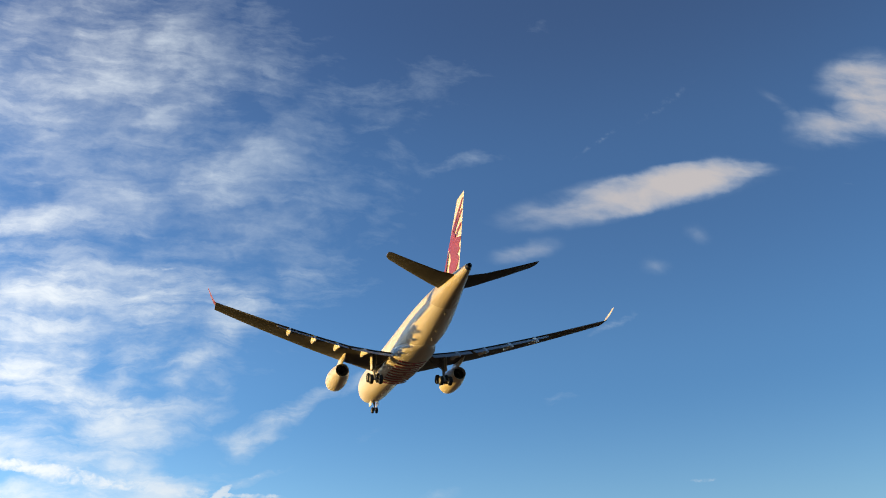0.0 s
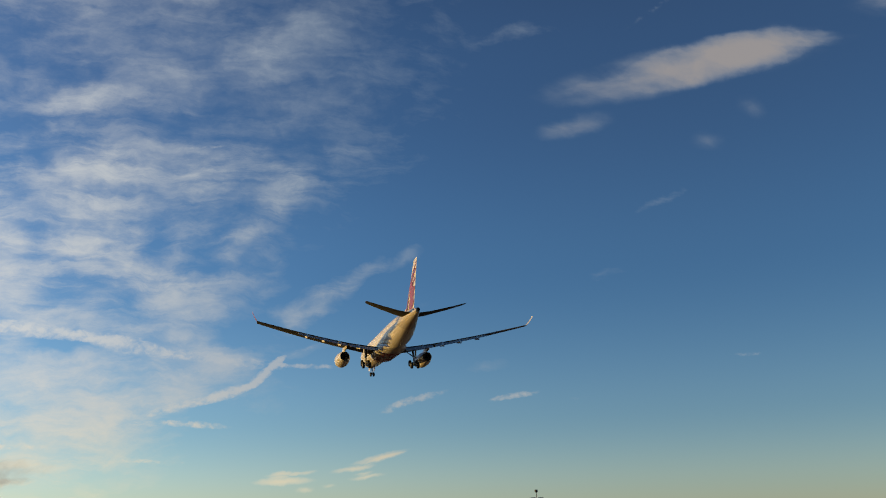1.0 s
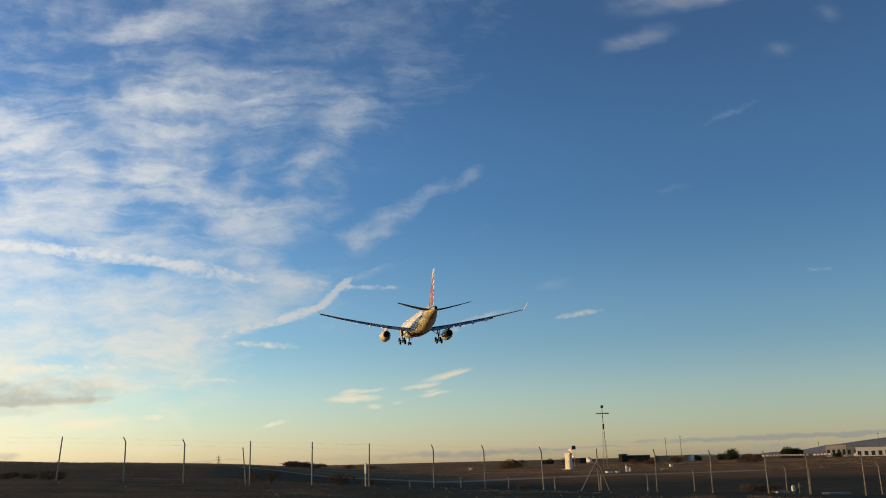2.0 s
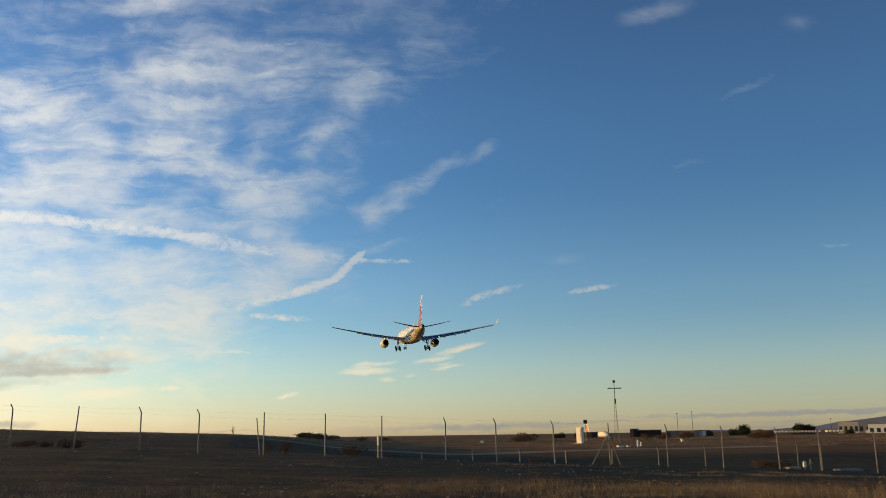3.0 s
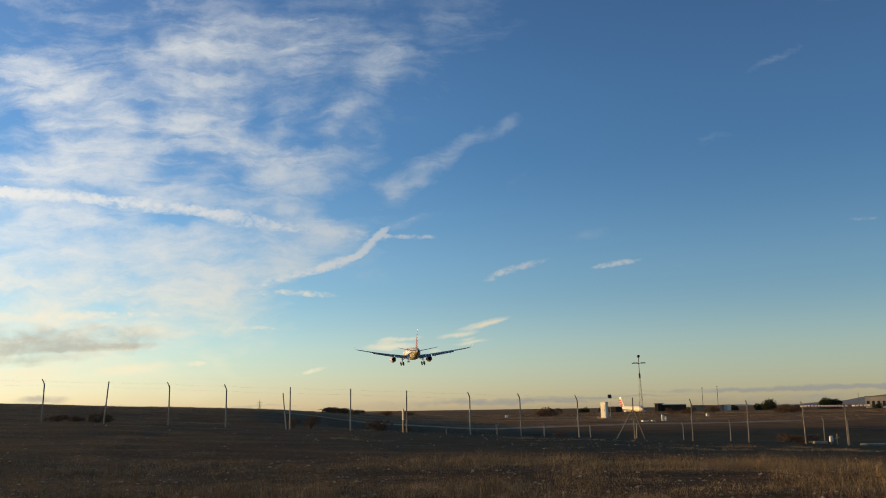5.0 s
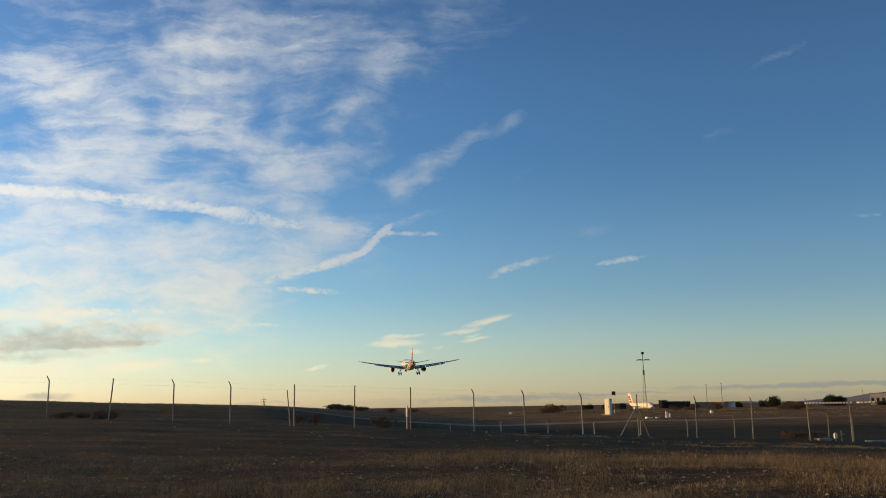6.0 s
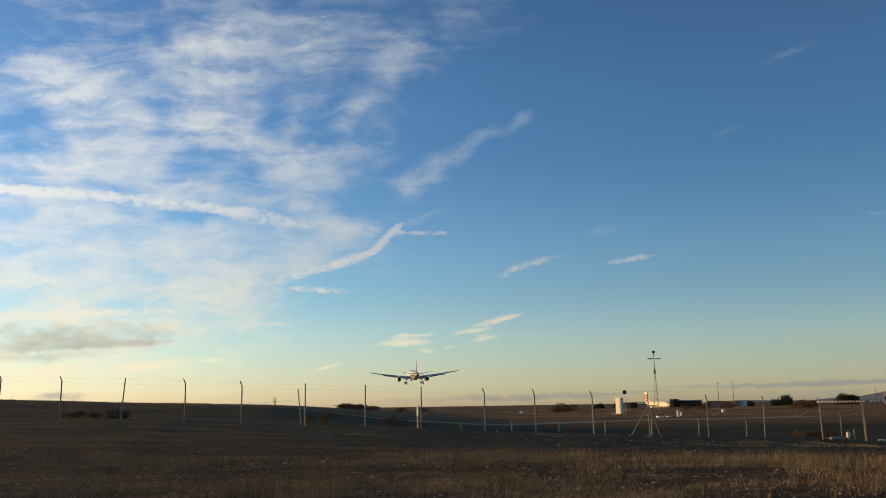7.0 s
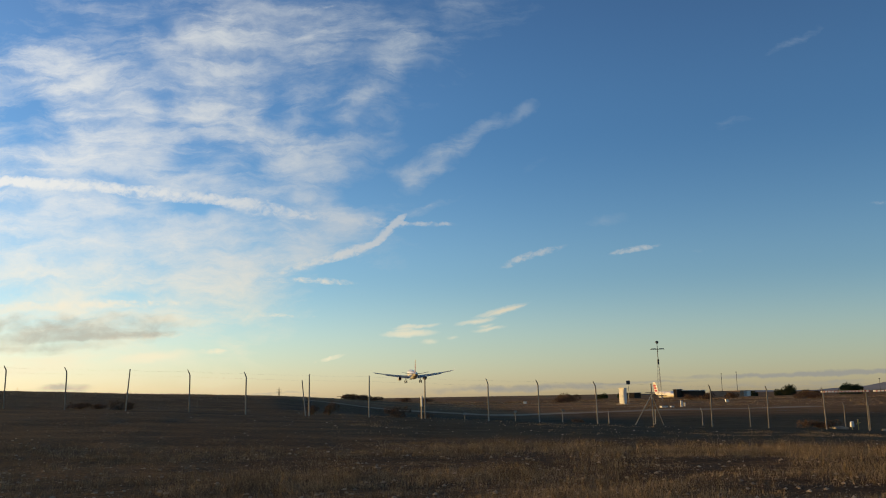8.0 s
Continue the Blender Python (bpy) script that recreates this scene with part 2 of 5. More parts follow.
# the noise eats into the thin edges and mottles the thick middle
eaten = wmath("ADD", total["veil"], wmath("MULTIPLY_ADD", texture, 0.36, -0.22))
veil = wmath("MULTIPLY", wramp(eaten, -0.10, 1.15), wmath("MULTIPLY", wramp(total["veil"], -0.05, 0.3), wmath("MULTIPLY_ADD", texture, 0.72, 0.20)))
billow = wnoise(wmap(tight, (5, 2, 0), -15, (0.8, 1.8, 1)), 15.0, 7.0, 0.55, 0.3)
body_sum = wmath("ADD", total["body"], wmath("MULTIPLY_ADD", billow, 1.5, -0.75))
body = wmath("MULTIPLY", wramp(body_sum, -0.1, 1.25, 0.0, 0.90), wramp(total["body"], 0.0, 0.55))
bead = wnoise(wmap(tight, (4, 7, 0), 12, (1, 1.4, 1)), 75.0, 6.0, 0.60, 0.2)
trail_sum = wmath("ADD", total["trail"], wmath("MULTIPLY_ADD", bead, 2.8, -1.35))
trail = wmath("MULTIPLY", wramp(trail_sum, -0.1, 1.2, 0.0, 0.94), wramp(total["trail"], 0.0, 0.3))
grey = wmath("MULTIPLY", wramp(wmath("ADD", total["grey"], wmath("MULTIPLY_ADD", fine, 1.6, -0.8)), 0.0, 1.1, 0.0, 0.75), wramp(total["grey"], 0.0, 0.2))
grey = wmath("MULTIPLY", grey, front)
crisp = wmath("MAXIMUM", body, trail)
veil = wmath("MAXIMUM", veil, 0.06)
# thin cirrus over the rest of the sky
up = wmath("MAXIMUM", sep.outputs[2], 0.06)
comb2 = wt.nodes.new("ShaderNodeCombineXYZ")
wt.links.new(wmath("DIVIDE", sep.outputs[0], up), comb2.inputs[0])
wt.links.new(wmath("DIVIDE", sep.outputs[1], up), comb2.inputs[1])
rest = wramp(wnoise(wmap(comb2.outputs[0], (0, 0, 0), 30, (0.5, 1.2, 1)), 1.1, 7.0, 0.6, 0.5), 0.5, 0.85, 0.0, 0.5)
rest = wmath("MULTIPLY", rest, wmath("SUBTRACT", 1.0, front))
cover = wmath("MAXIMUM", wmath("MULTIPLY", wmath("SUBTRACT", 1.0, wmath("MULTIPLY", wmath("SUBTRACT", 1.0, veil), wmath("SUBTRACT", 1.0, crisp))), front), rest, clamp=True)
cover = wmath("MULTIPLY", cover, wramp(sep.outputs[2], -0.002, 0.008), clamp=True)
# towards the sun the cloud is brighter; near the horizon it is warmer
toward = wvec("DOT_PRODUCT", way, tuple(sun_dir))
dot = wt.nodes[-1].outputs[1]
glow = wramp(dot, 0.15, 0.9)
low = wramp(sep.outputs[2], 0.0, 0.21, 1.0, 0.0)
lit = wmix(glow, wmix(body, VEIL_HIGH, CLOUD_HIGH), CLOUD_SUN)
lit = wmix(low, lit, CLOUD_LOW)
tint = wt.nodes.new("ShaderNodeValToRGB")
tint.color_ramp.interpolation = "EASE"
while len(tint.color_ramp.elements) < len(SKY_TINT):
    tint.color_ramp.elements.new(0.5)
for e, (p, c) in zip(tint.color_ramp.elements, SKY_TINT):
    e.position, e.color = p, (*c, 1)
wt.links.new(sep.outputs[2], tint.inputs[0])
haze = wmath("MULTIPLY_ADD", wramp(dot, -0.5, 0.9), 0.40, 0.785)
skycol = wvec("SCALE", wmix(1.0, sky.outputs[0], tint.outputs[0], "MULTIPLY"), None, haze)
mixed = wmix(grey, wmix(cover, skycol, lit), wmix(glow, CLOUD_SHADE, CLOUD_SHADE_SUN))
back = wt.nodes.new("ShaderNodeBackground")
wt.links.new(mixed, back.inputs[0])
back.inputs[1].default_value = SKY_STRENGTH
wout = wt.nodes.new("ShaderNodeOutputWorld")
wt.links.new(back.outputs[0], wout.inputs[0])

# ---- materials ----
def material(name, color, rough=0.6, metal=0.0, spread=0.25, scale=3.0, detail=6.0, bump=0.0, bump_scale=30.0, color2=None, spec=0.5, stretch=(1, 1, 1), island=False, per_object=False):
    m = bpy.data.materials.new(name)
    m.use_nodes = True
    nt = m.node_tree
    b = nt.nodes["Principled BSDF"]
    b.inputs["Roughness"].default_value, b.inputs["Metallic"].default_value = rough, metal
    b.inputs["Specular IOR Level"].default_value = spec
    tc = nt.nodes.new("ShaderNodeTexCoord")
    mp = nt.nodes.new("ShaderNodeMapping")
    mp.inputs[3].default_value = stretch
    nt.links.new(tc.outputs["Object"], mp.inputs[0])
    ns = nt.nodes.new("ShaderNodeTexNoise")
    ns.inputs["Scale"].default_value, ns.inputs["Detail"].default_value, ns.inputs["Roughness"].default_value = scale, detail, 0.6
    nt.links.new(mp.outputs[0], ns.inputs["Vector"])
    ns2 = nt.nodes.new("ShaderNodeTexNoise")
    ns2.inputs["Scale"].default_value, ns2.inputs["Detail"].default_value = scale * 9, 4.0
    nt.links.new(mp.outputs[0], ns2.inputs["Vector"])
    add = nt.nodes.new("ShaderNodeMath")
    add.operation = "MULTIPLY_ADD"
    nt.links.new(ns2.outputs[0], add.inputs[0])
    add.inputs[1].default_value = 0.4
    nt.links.new(ns.outputs[0], add.inputs[2])
    fac = add.outputs[0]
    if island or per_object:
        src = nt.nodes.new("ShaderNodeNewGeometry").outputs["Random Per Island"] if island else nt.nodes.new("ShaderNodeObjectInfo").outputs["Random"]
        add2 = nt.nodes.new("ShaderNodeMath")
        add2.operation = "MULTIPLY_ADD"
        nt.links.new(src, add2.inputs[0])
        add2.inputs[1].default_value = 0.5
        nt.links.new(fac, add2.inputs[2])
        sub = nt.nodes.new("ShaderNodeMath")
        sub.operation = "SUBTRACT"
        nt.links.new(add2.outputs[0], sub.inputs[0])
        sub.inputs[1].default_value = 0.25
        fac = sub.outputs[0]
    rp = nt.nodes.new("ShaderNodeValToRGB")
    dark = tuple(c * (1 - spread) for c in color)
    light = color2 if color2 else tuple(min(c * (1 + spread), 0.95) for c in color)
    rp.color_ramp.elements[0].position, rp.color_ramp.elements[0].color = 0.45, (*dark, 1)
    rp.color_ramp.elements[1].position, rp.color_ramp.elements[1].color = 0.95, (*light, 1)
    nt.links.new(fac, rp.inputs[0])
    nt.links.new(rp.outputs[0], b.inputs["Base Color"])
    if bump:
        bn = nt.nodes.new("ShaderNodeTexNoise")
        bn.inputs["Scale"].default_value, bn.inputs["Detail"].default_value = bump_scale, 5.0
        nt.links.new(mp.outputs[0], bn.inputs["Vector"])
        bp = nt.nodes.new("ShaderNodeBump")
        bp.inputs["Strength"].default_value, bp.inputs["Distance"].default_value = bump, 1.0 / bump_scale
        nt.links.new(bn.outputs[0], bp.inputs["Height"])
        nt.links.new(bp.outputs[0], b.inputs["Normal"])
    return m


M_PAINT = material("fuselage_paint", (0.72, 0.665, 0.57), 0.32, spec=0.5, spread=0.07, scale=0.35, stretch=(1, 0.2, 1))
def shaded_livery(m, tail):
    """Paints the rear fuselage greyer behind a slanting edge, tail-cone shade included."""
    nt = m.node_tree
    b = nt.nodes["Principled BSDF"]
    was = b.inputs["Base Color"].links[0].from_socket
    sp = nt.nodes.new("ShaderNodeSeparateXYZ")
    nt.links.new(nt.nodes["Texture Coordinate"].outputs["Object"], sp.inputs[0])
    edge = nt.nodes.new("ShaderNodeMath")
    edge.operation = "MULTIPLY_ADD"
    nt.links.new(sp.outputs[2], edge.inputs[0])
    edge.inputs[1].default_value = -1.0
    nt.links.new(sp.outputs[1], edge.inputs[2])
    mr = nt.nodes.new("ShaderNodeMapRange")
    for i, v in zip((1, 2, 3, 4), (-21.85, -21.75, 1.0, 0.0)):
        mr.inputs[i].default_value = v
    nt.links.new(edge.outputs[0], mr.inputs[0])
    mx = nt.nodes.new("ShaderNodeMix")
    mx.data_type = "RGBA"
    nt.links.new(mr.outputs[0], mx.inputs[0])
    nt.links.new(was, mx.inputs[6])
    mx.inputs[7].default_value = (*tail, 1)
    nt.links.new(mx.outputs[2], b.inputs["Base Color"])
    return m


M_BODY = shaded_livery(material("fuselage_two_tone_shaded_paint", (0.72, 0.665, 0.57), 0.32, spec=0.5, spread=0.07, scale=0.35, stretch=(1, 0.2, 1)), (0.52, 0.46, 0.37))
M_BELLY = material("belly_paint", (0.64, 0.61, 0.56), 0.55, spec=0.3, spread=0.08, scale=0.5, stretch=(1, 0.2, 1))
# darker than the wing's own grey: shade under wings and tailplane is in the colour
M_WING_SHADED = material("wing_shaded_grey", (0.105, 0.105, 0.105), 0.8, spec=0.12, spread=0.14, scale=0.5, stretch=(0.6, 1, 1))
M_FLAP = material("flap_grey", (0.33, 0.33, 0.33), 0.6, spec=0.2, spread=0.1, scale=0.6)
M_MAROON = material("burgundy_paint", (0.26, 0.022, 0.05), 0.4, spread=0.12, scale=1.0)
M_RED = material("red_paint", (0.45, 0.05, 0.05), 0.4, spread=0.1, scale=1.0)
M_NOZZLE = material("exhaust_metal", (0.035, 0.033, 0.032), 0.45, 0.8, spread=0.3, scale=2.0)
M_STEEL = material("gear_steel", (0.2, 0.19, 0.18), 0.5, 0.4, spread=0.25, scale=2.0)
M_TYRE = material("tyre_rubber", (0.012, 0.012, 0.0125), 0.85, spread=0.3, scale=6.0)
M_POST = material("weathered_concrete_post", (0.30, 0.255, 0.20), 0.9, spread=0.25, scale=5.0, bump=0.3, bump_scale=60, per_object=True)
M_GALV = material("galvanised_steel", (0.28, 0.28, 0.27), 0.5, 0.6, spread=0.25, scale=4.0)
M_WHITE = material("white_sheet", (0.80, 0.73, 0.64), 0.5, spread=0.07, scale=1.0)
M_DARKSTEEL = material("dark_steel", (0.07, 0.07, 0.072), 0.6, 0.4, spread=0.25, scale=2.0)
M_DRY = material("dry_grass", (0.20, 0.135, 0.075), 0.9, spread=0.5, scale=0.8, color2=(0.46, 0.32, 0.18), island=True, spec=0.1)
M_STONE = material("pale_stone", (0.36, 0.265, 0.175), 0.9, spread=0.4, scale=6.0, bump=0.4, bump_scale=40, island=True, spec=0.2)
M_SHRUB = material("brown_scrub", (0.17, 0.098, 0.056), 0.95, spread=0.45, scale=3.0, island=True, spec=0.1)
M_TREE = material("dark_foliage", (0.045, 0.05, 0.022), 0.9, spread=0.4, scale=1.0, island=True, spec=0.1)
M_BARK = material("bark", (0.09, 0.07, 0.05), 0.95, spread=0.3, scale=4.0)
M_YELLOW = material("yellow_paint", (0.52, 0.34, 0.08), 0.5, spread=0.1, scale=3.0)
M_WALL = material("hangar_wall", (0.42, 0.36, 0.30), 0.8, spread=0.15, scale=0.2)
M_ROOF = material("roof_sheet", (0.20, 0.19, 0.19), 0.6, spread=0.2, scale=0.3)
M_DARKWALL = material("dark_weathered_wall", (0.06, 0.045, 0.032), 0.95, spread=0.25, scale=0.2, spec=0.05)
M_CLAY = material("reddish_clay_wall", (0.42, 0.24, 0.14), 0.85, spread=0.2, scale=0.15)
M_GLASS = material("dark_glass", (0.03, 0.035, 0.04), 0.12, spread=0.2, scale=0.5)
M_FARHILL = material("far_hills", (0.33, 0.31, 0.29), 1.0, spread=0.2, scale=0.004, spec=0.0)


def ground_material():
    m = bpy.data.materials.new("field_soil")
    m.use_nodes = True
    nt = m.node_tree
    b = nt.nodes["Principled BSDF"]
    b.inputs["Roughness"].default_value = 0.95
    b.inputs["Specular IOR Level"].default_value = 0.1
    tc = nt.nodes.new("ShaderNodeTexCoord")

    def noise_at(scale, detail, stretch=(1, 1, 1), rough=0.6):
        mp = nt.nodes.new("ShaderNodeMapping")
        mp.inputs[3].default_value = stretch
        nt.links.new(tc.outputs["Object"], mp.inputs[0])
        n = nt.nodes.new("ShaderNodeTexNoise")
        n.inputs["Scale"].default_value, n.inputs["Detail"].default_value, n.inputs["Roughness"].default_value = scale, detail, rough
        nt.links.new(mp.outputs[0], n.inputs["Vector"])
        return n.outputs[0]

    def ramp(fac, stops):
        r = nt.nodes.new("ShaderNodeValToRGB")
        while len(r.color_ramp.elements) < len(stops):
            r.color_ramp.elements.new(0.5)
        for e, (p, c) in zip(r.color_ramp.elements, stops):
            e.position, e.color = p, (*c, 1)
        nt.links.new(fac, r.inputs[0])
        return r.outputs[0]

    def mix(fac, a, c, mode="MIX"):
        n = nt.nodes.new("ShaderNodeMix")
        n.data_type, n.blend_type = "RGBA", mode
        for s, v in ((n.inputs[0], fac), (n.inputs[6], a), (n.inputs[7], c)):
            if isinstance(v, (int, float)):
                s.default_value = v
            else:
                nt.links.new(v, s)
        return n.outputs[2]

    soil = ramp(noise_at(0.35, 8, (0.5, 1.4, 1)), [(0.3, (0.085, 0.048, 0.020)), (0.5, (0.155, 0.087, 0.036)), (0.7, (0.27, 0.152, 0.063))])
    speck = ramp(noise_at(7.0, 5), [(0.45, (0.55, 0.55, 0.55)), (0.62, (1.1, 1.05, 1.0)), (0.72, (1.9, 1.8, 1.65))])
    fleck = ramp(noise_at(28.0, 4, (0.8, 1.3, 1)), [(0.42, (0.6, 0.58, 0.55)), (0.6, (1.1, 1.08, 1.05)), (0.7, (1.7, 1.6, 1.5))])
    near = mix(1.0, mix(1.0, soil, speck, "MULTIPLY"), fleck, "MULTIPLY")
    far = ramp(noise_at(0.012, 8, (0.35, 2.2, 1)), [(0.32, (0.12, 0.066, 0.032)), (0.48, (0.22, 0.118, 0.05)), (0.6, (0.36, 0.19, 0.072)), (0.75, (0.18, 0.102, 0.046))])
    patch = ramp(noise_at(0.28, 8, (0.45, 1.2, 1), 0.7), [(0.36, (0.55, 0.52, 0.48)), (0.55, (1.05, 1.0, 0.95)), (0.7, (1.5, 1.4, 1.25))])
    far = mix(1.0, far, patch, "MULTIPLY")
    sp = nt.nodes.new("ShaderNodeSeparateXYZ")
    nt.links.new(tc.outputs["Object"], sp.inputs[0])

    def span(sock, a, c):
        m2 = nt.nodes.new("ShaderNodeMapRange")
        m2.interpolation_type = "SMOOTHSTEP"
        m2.inputs[1].default_value, m2.inputs[2].default_value = a, c
        nt.links.new(sock, m2.inputs[0])
        return m2.outputs[0]

    def times(a, c):
        n = nt.nodes.new("ShaderNodeMath")
        n.operation = "MULTIPLY"
        nt.links.new(a, n.inputs[0])
        nt.links.new(c, n.inputs[1])
        return n.outputs[0]

    # darker olive-brown ground in a band from y 30 to 112, fading in towards +x
    dark_ground = ramp(noise_at(0.5, 8, (0.6, 1.3, 1), 0.7), [(0.35, (0.030, 0.026, 0.013)), (0.55, (0.055, 0.044, 0.022)), (0.72, (0.10, 0.074, 0.036))])
    dark_band = times(times(span(sp.outputs[1], 30.0, 36.0), span(sp.outputs[1], 112.0, 103.0)), span(sp.outputs[0], -10.0, 4.0))
    near = mix(dark_band, near, dark_ground)
    mr = nt.nodes.new("ShaderNodeMapRange")
    for i, v in zip((1, 2), (100.0, 125.0)):
        mr.inputs[i].default_value = v
    nt.links.new(sp.outputs[1], mr.inputs[0])
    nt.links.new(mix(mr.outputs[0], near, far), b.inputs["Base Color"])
    bp = nt.nodes.new("ShaderNodeBump")
    bp.inputs["Strength"].default_value, bp.inputs["Distance"].default_value = 0.8, 0.12
    nt.links.new(noise_at(5.0, 8), bp.inputs["Height"])
    nt.links.new(bp.outputs[0], b.inputs["Normal"])
    return m


M_SOIL = ground_material()


# ---- mesh helpers ----
def part(name, bm, mat, parent=None, label="", smooth=False):
    """Link a bmesh as one mesh object, under parent if given."""
    bmesh.ops.recalc_face_normals(bm, faces=bm.faces)
    me = bpy.data.meshes.new(name)
    bm.to_mesh(me)
    bm.free()
    for p in me.polygons:
        p.use_smooth = smooth
    if smooth:
        me.set_sharp_from_angle(angle=radians(32))
    me.materials.append(mat)
    ob = new(name, me)
    if parent:
        ob.parent = parent
    if label:
        ob["label"] = label
    return ob


def loft(rings, caps=(True, True), bm=None):
    """Skin closed rings of equal count."""
    bm = bm or bmesh.new()
    vs = [[bm.verts.new(p) for p in r] for r in rings]
    n = len(vs[0])
    for a, b in zip(vs, vs[1:]):
        for i in range(n):
            bm.faces.new((a[i], a[(i + 1) % n], b[(i + 1) % n], b[i]))
    if caps[0]:
        bm.faces.new(vs[0][::-1])
    if caps[1]:
        bm.faces.new(vs[-1])
    return bm


def tube(pts, radii, n=10, bm=None, caps=(True, True)):
    """A round bar through pts, with a radius at each."""
    pts = [Vector(p) for p in pts]
    rings = []
    for i, p in enumerate(pts):
        d = (pts[min(i + 1, len(pts) - 1)] - pts[max(i - 1, 0)]).normalized()
        a = d.orthogonal().normalized() if abs(d.z) > 0.99 else d.cross(Vector((0, 0, 1))).normalized()
        c = d.cross(a)
        rings.append([p + (a * math.cos(2 * math.pi * k / n) + c * math.sin(2 * math.pi * k / n)) * radii[i] for k in range(n)])
    return loft(rings, caps, bm)


def box(cx, cy, cz, sx, sy, sz, bevel=0.0, bm=None):
    """A block with bevelled edges, centred at c."""
    one = bmesh.new()
    bmesh.ops.create_cube(one, size=1)
    bmesh.ops.scale(one, vec=(sx, sy, sz), verts=one.verts)
    if bevel:
        bmesh.ops.bevel(one, geom=one.edges[:], offset=bevel, segments=2, affect="EDGES")
    bmesh.ops.translate(one, vec=(cx, cy, cz), verts=one.verts)
    if bm is None:
        return one
    me = bpy.data.meshes.new("scratch")
    one.to_mesh(me)
    one.free()
    bm.from_mesh(me)
    bpy.data.meshes.remove(me)
    return bm


def smoothstep(a, b, v):
    t = min(max((v - a) / (b - a), 0.0), 1.0)
    return t * t * (3 - 2 * t)


def thing(name, label, category, at=(0, 0, 0), turn=0.0, group="", kind=""):
    e = new(name)
    e.empty_display_size = 0.5
    e.matrix_world = pose(*at, 0, 0, turn)
    return tagged(e, label, category, group, kind)


# ---- ground ----
FENCE_Y = 53.0


def ground_z(x, y):
    """Height of the field: a gentle fall to one side, a low rise behind the fence on the other, then the airfield plain."""
    r = math.hypot(x, y)
    base = 0.42 - 0.0445 * max(min(x, 40), -60)
    fall = smoothstep(8, FENCE_Y, y) * base
    across = min(max(x / max(y, 1.0), -0.8), 0.8)
    field = smoothstep(0.12, -0.17, across)
    # behind the fence: a ditch and the flat airfield, or a slowly rising field
    back = smoothstep(FENCE_Y + 2, FENCE_Y + 30, y)
    plain = -1.4 + 1.25 * smoothstep(85, 150, y) - 0.9 * smoothstep(180, 420, y)
    crest = 1.72 + 170 * 0.0250 * max(-0.018 - across, 0.0)
    up = min(max((y - FENCE_Y) / (170 - FENCE_Y), 0.0), 1.0)
    left = base + (crest - base) * (1 - (1 - up) ** 1.5)
    far = left * field + plain * (1 - field)
    gone = smoothstep(230, 600, y)
    far = far * (1 - gone) - 1.0 * gone - 2.8 * smoothstep(500, 570, y) * (1 - smoothstep(900, 1400, y))
    z = fall * (1 - back) + far * back
    z += 0.10 * noise.noise((x * 0.11, y * 0.11, 0)) * smoothstep(2, 12, r) + 0.035 * noise.noise((x * 0.6, y * 0.6, 3)) * smoothstep(2, 8, r)
    z += 0.12 * noise.noise((x * 0.02, y * 0.02, 7)) * smoothstep(70, 120, r)
    return z


def build_ground():
    radii = [0.0]
    r = 0.6
    while r < 4700:
        radii.append(r)
        r += max(0.28, r * 0.022)
    angles = []
    a = -180.0
    while a < 180.0:
        angles.append(radians(a))
        a += 0.3 if -38 <= a < 38 else 2.0
    bm = bmesh.new()
    verts = []
    for r in radii[1:]:
        verts.append([bm.verts.new((r * math.sin(a), r * math.cos(a), ground_z(r * math.sin(a), r * math.cos(a)))) for a in angles])
    centre = bm.verts.new((0, 0, 0))
    n = len(angles)
    for i in range(n):
        bm.faces.new((centre, verts[0][(i + 1) % n], verts[0][i]))
    for p, q in zip(verts, verts[1:]):
        for i in range(n):
            bm.faces.new((p[i], p[(i + 1) % n], q[(i + 1) % n], q[i]))
    g = part("ground", bm, M_SOIL, smooth=True)
    tagged(g, "dark stony field with dry brown soil running to the airfield", "ground", kind="structure")
    return g


build_ground()


# ---- airliner ----
def station(xn):
    """Distance aft of the nose to the thing's own forward axis."""
    return 30.0 - xn


def body_ring(xn, hw, hh, zc, n=40):
    return [(hw * math.cos(2 * math.pi * k / n), station(xn), zc + hh * math.sin(2 * math.pi * k / n)) for k in range(n)]


def lerp_rows(rows, x):
    for a, b in zip(rows, rows[1:]):
        if a[0] <= x <= b[0]:
            t = (x - a[0]) / (b[0] - a[0])
            return [p + (q - p) * t for p, q in zip(a, b)]
    return rows[-1]


def airfoil(le, chord, lateral, z, thick, tilt=0.0, n=9):
    """Ring of a wing section, from the leading edge aft."""
    us = [0.5 * (1 - math.cos(math.pi * i / n)) for i in range(n + 1)]
    up = [(u, thick * 0.62 * (2.6 * math.sqrt(u) * (1 - u) * 0.62 + 0.02)) for u in us]
    lo = [(u, -thick * 0.32 * (2.6 * math.sqrt(u) * (1 - u) * 0.62 + 0.02)) for u in us[1:-1]][::-1]
    c, s = math.cos(radians(tilt)), math.sin(radians(tilt))
    out = []
    for u, h in up + lo:
        a = u * chord
        out.append((lateral, station(le + a * c + h * s), z + h * c - a * s))
    return out


WING_SET = 0.8
# span position, leading edge, chord, height, thickness
WING = [(2.0, 21.0, 12.8, -1.6, 1.5), (5.5, 23.0, 10.6, -1.2, 1.2), (9.4, 25.3, 8.6, -0.72, 0.95), (14.0, 28.2, 7.4, -0.1, 0.92), (18.0, 30.8, 6.3, 0.5, 0.8), (22.0, 33.4, 5.3, 1.15, 0.68), (26.0, 36.0, 4.35, 1.86, 0.54), (29.0, 38.1, 3.35, 2.42, 0.38)]


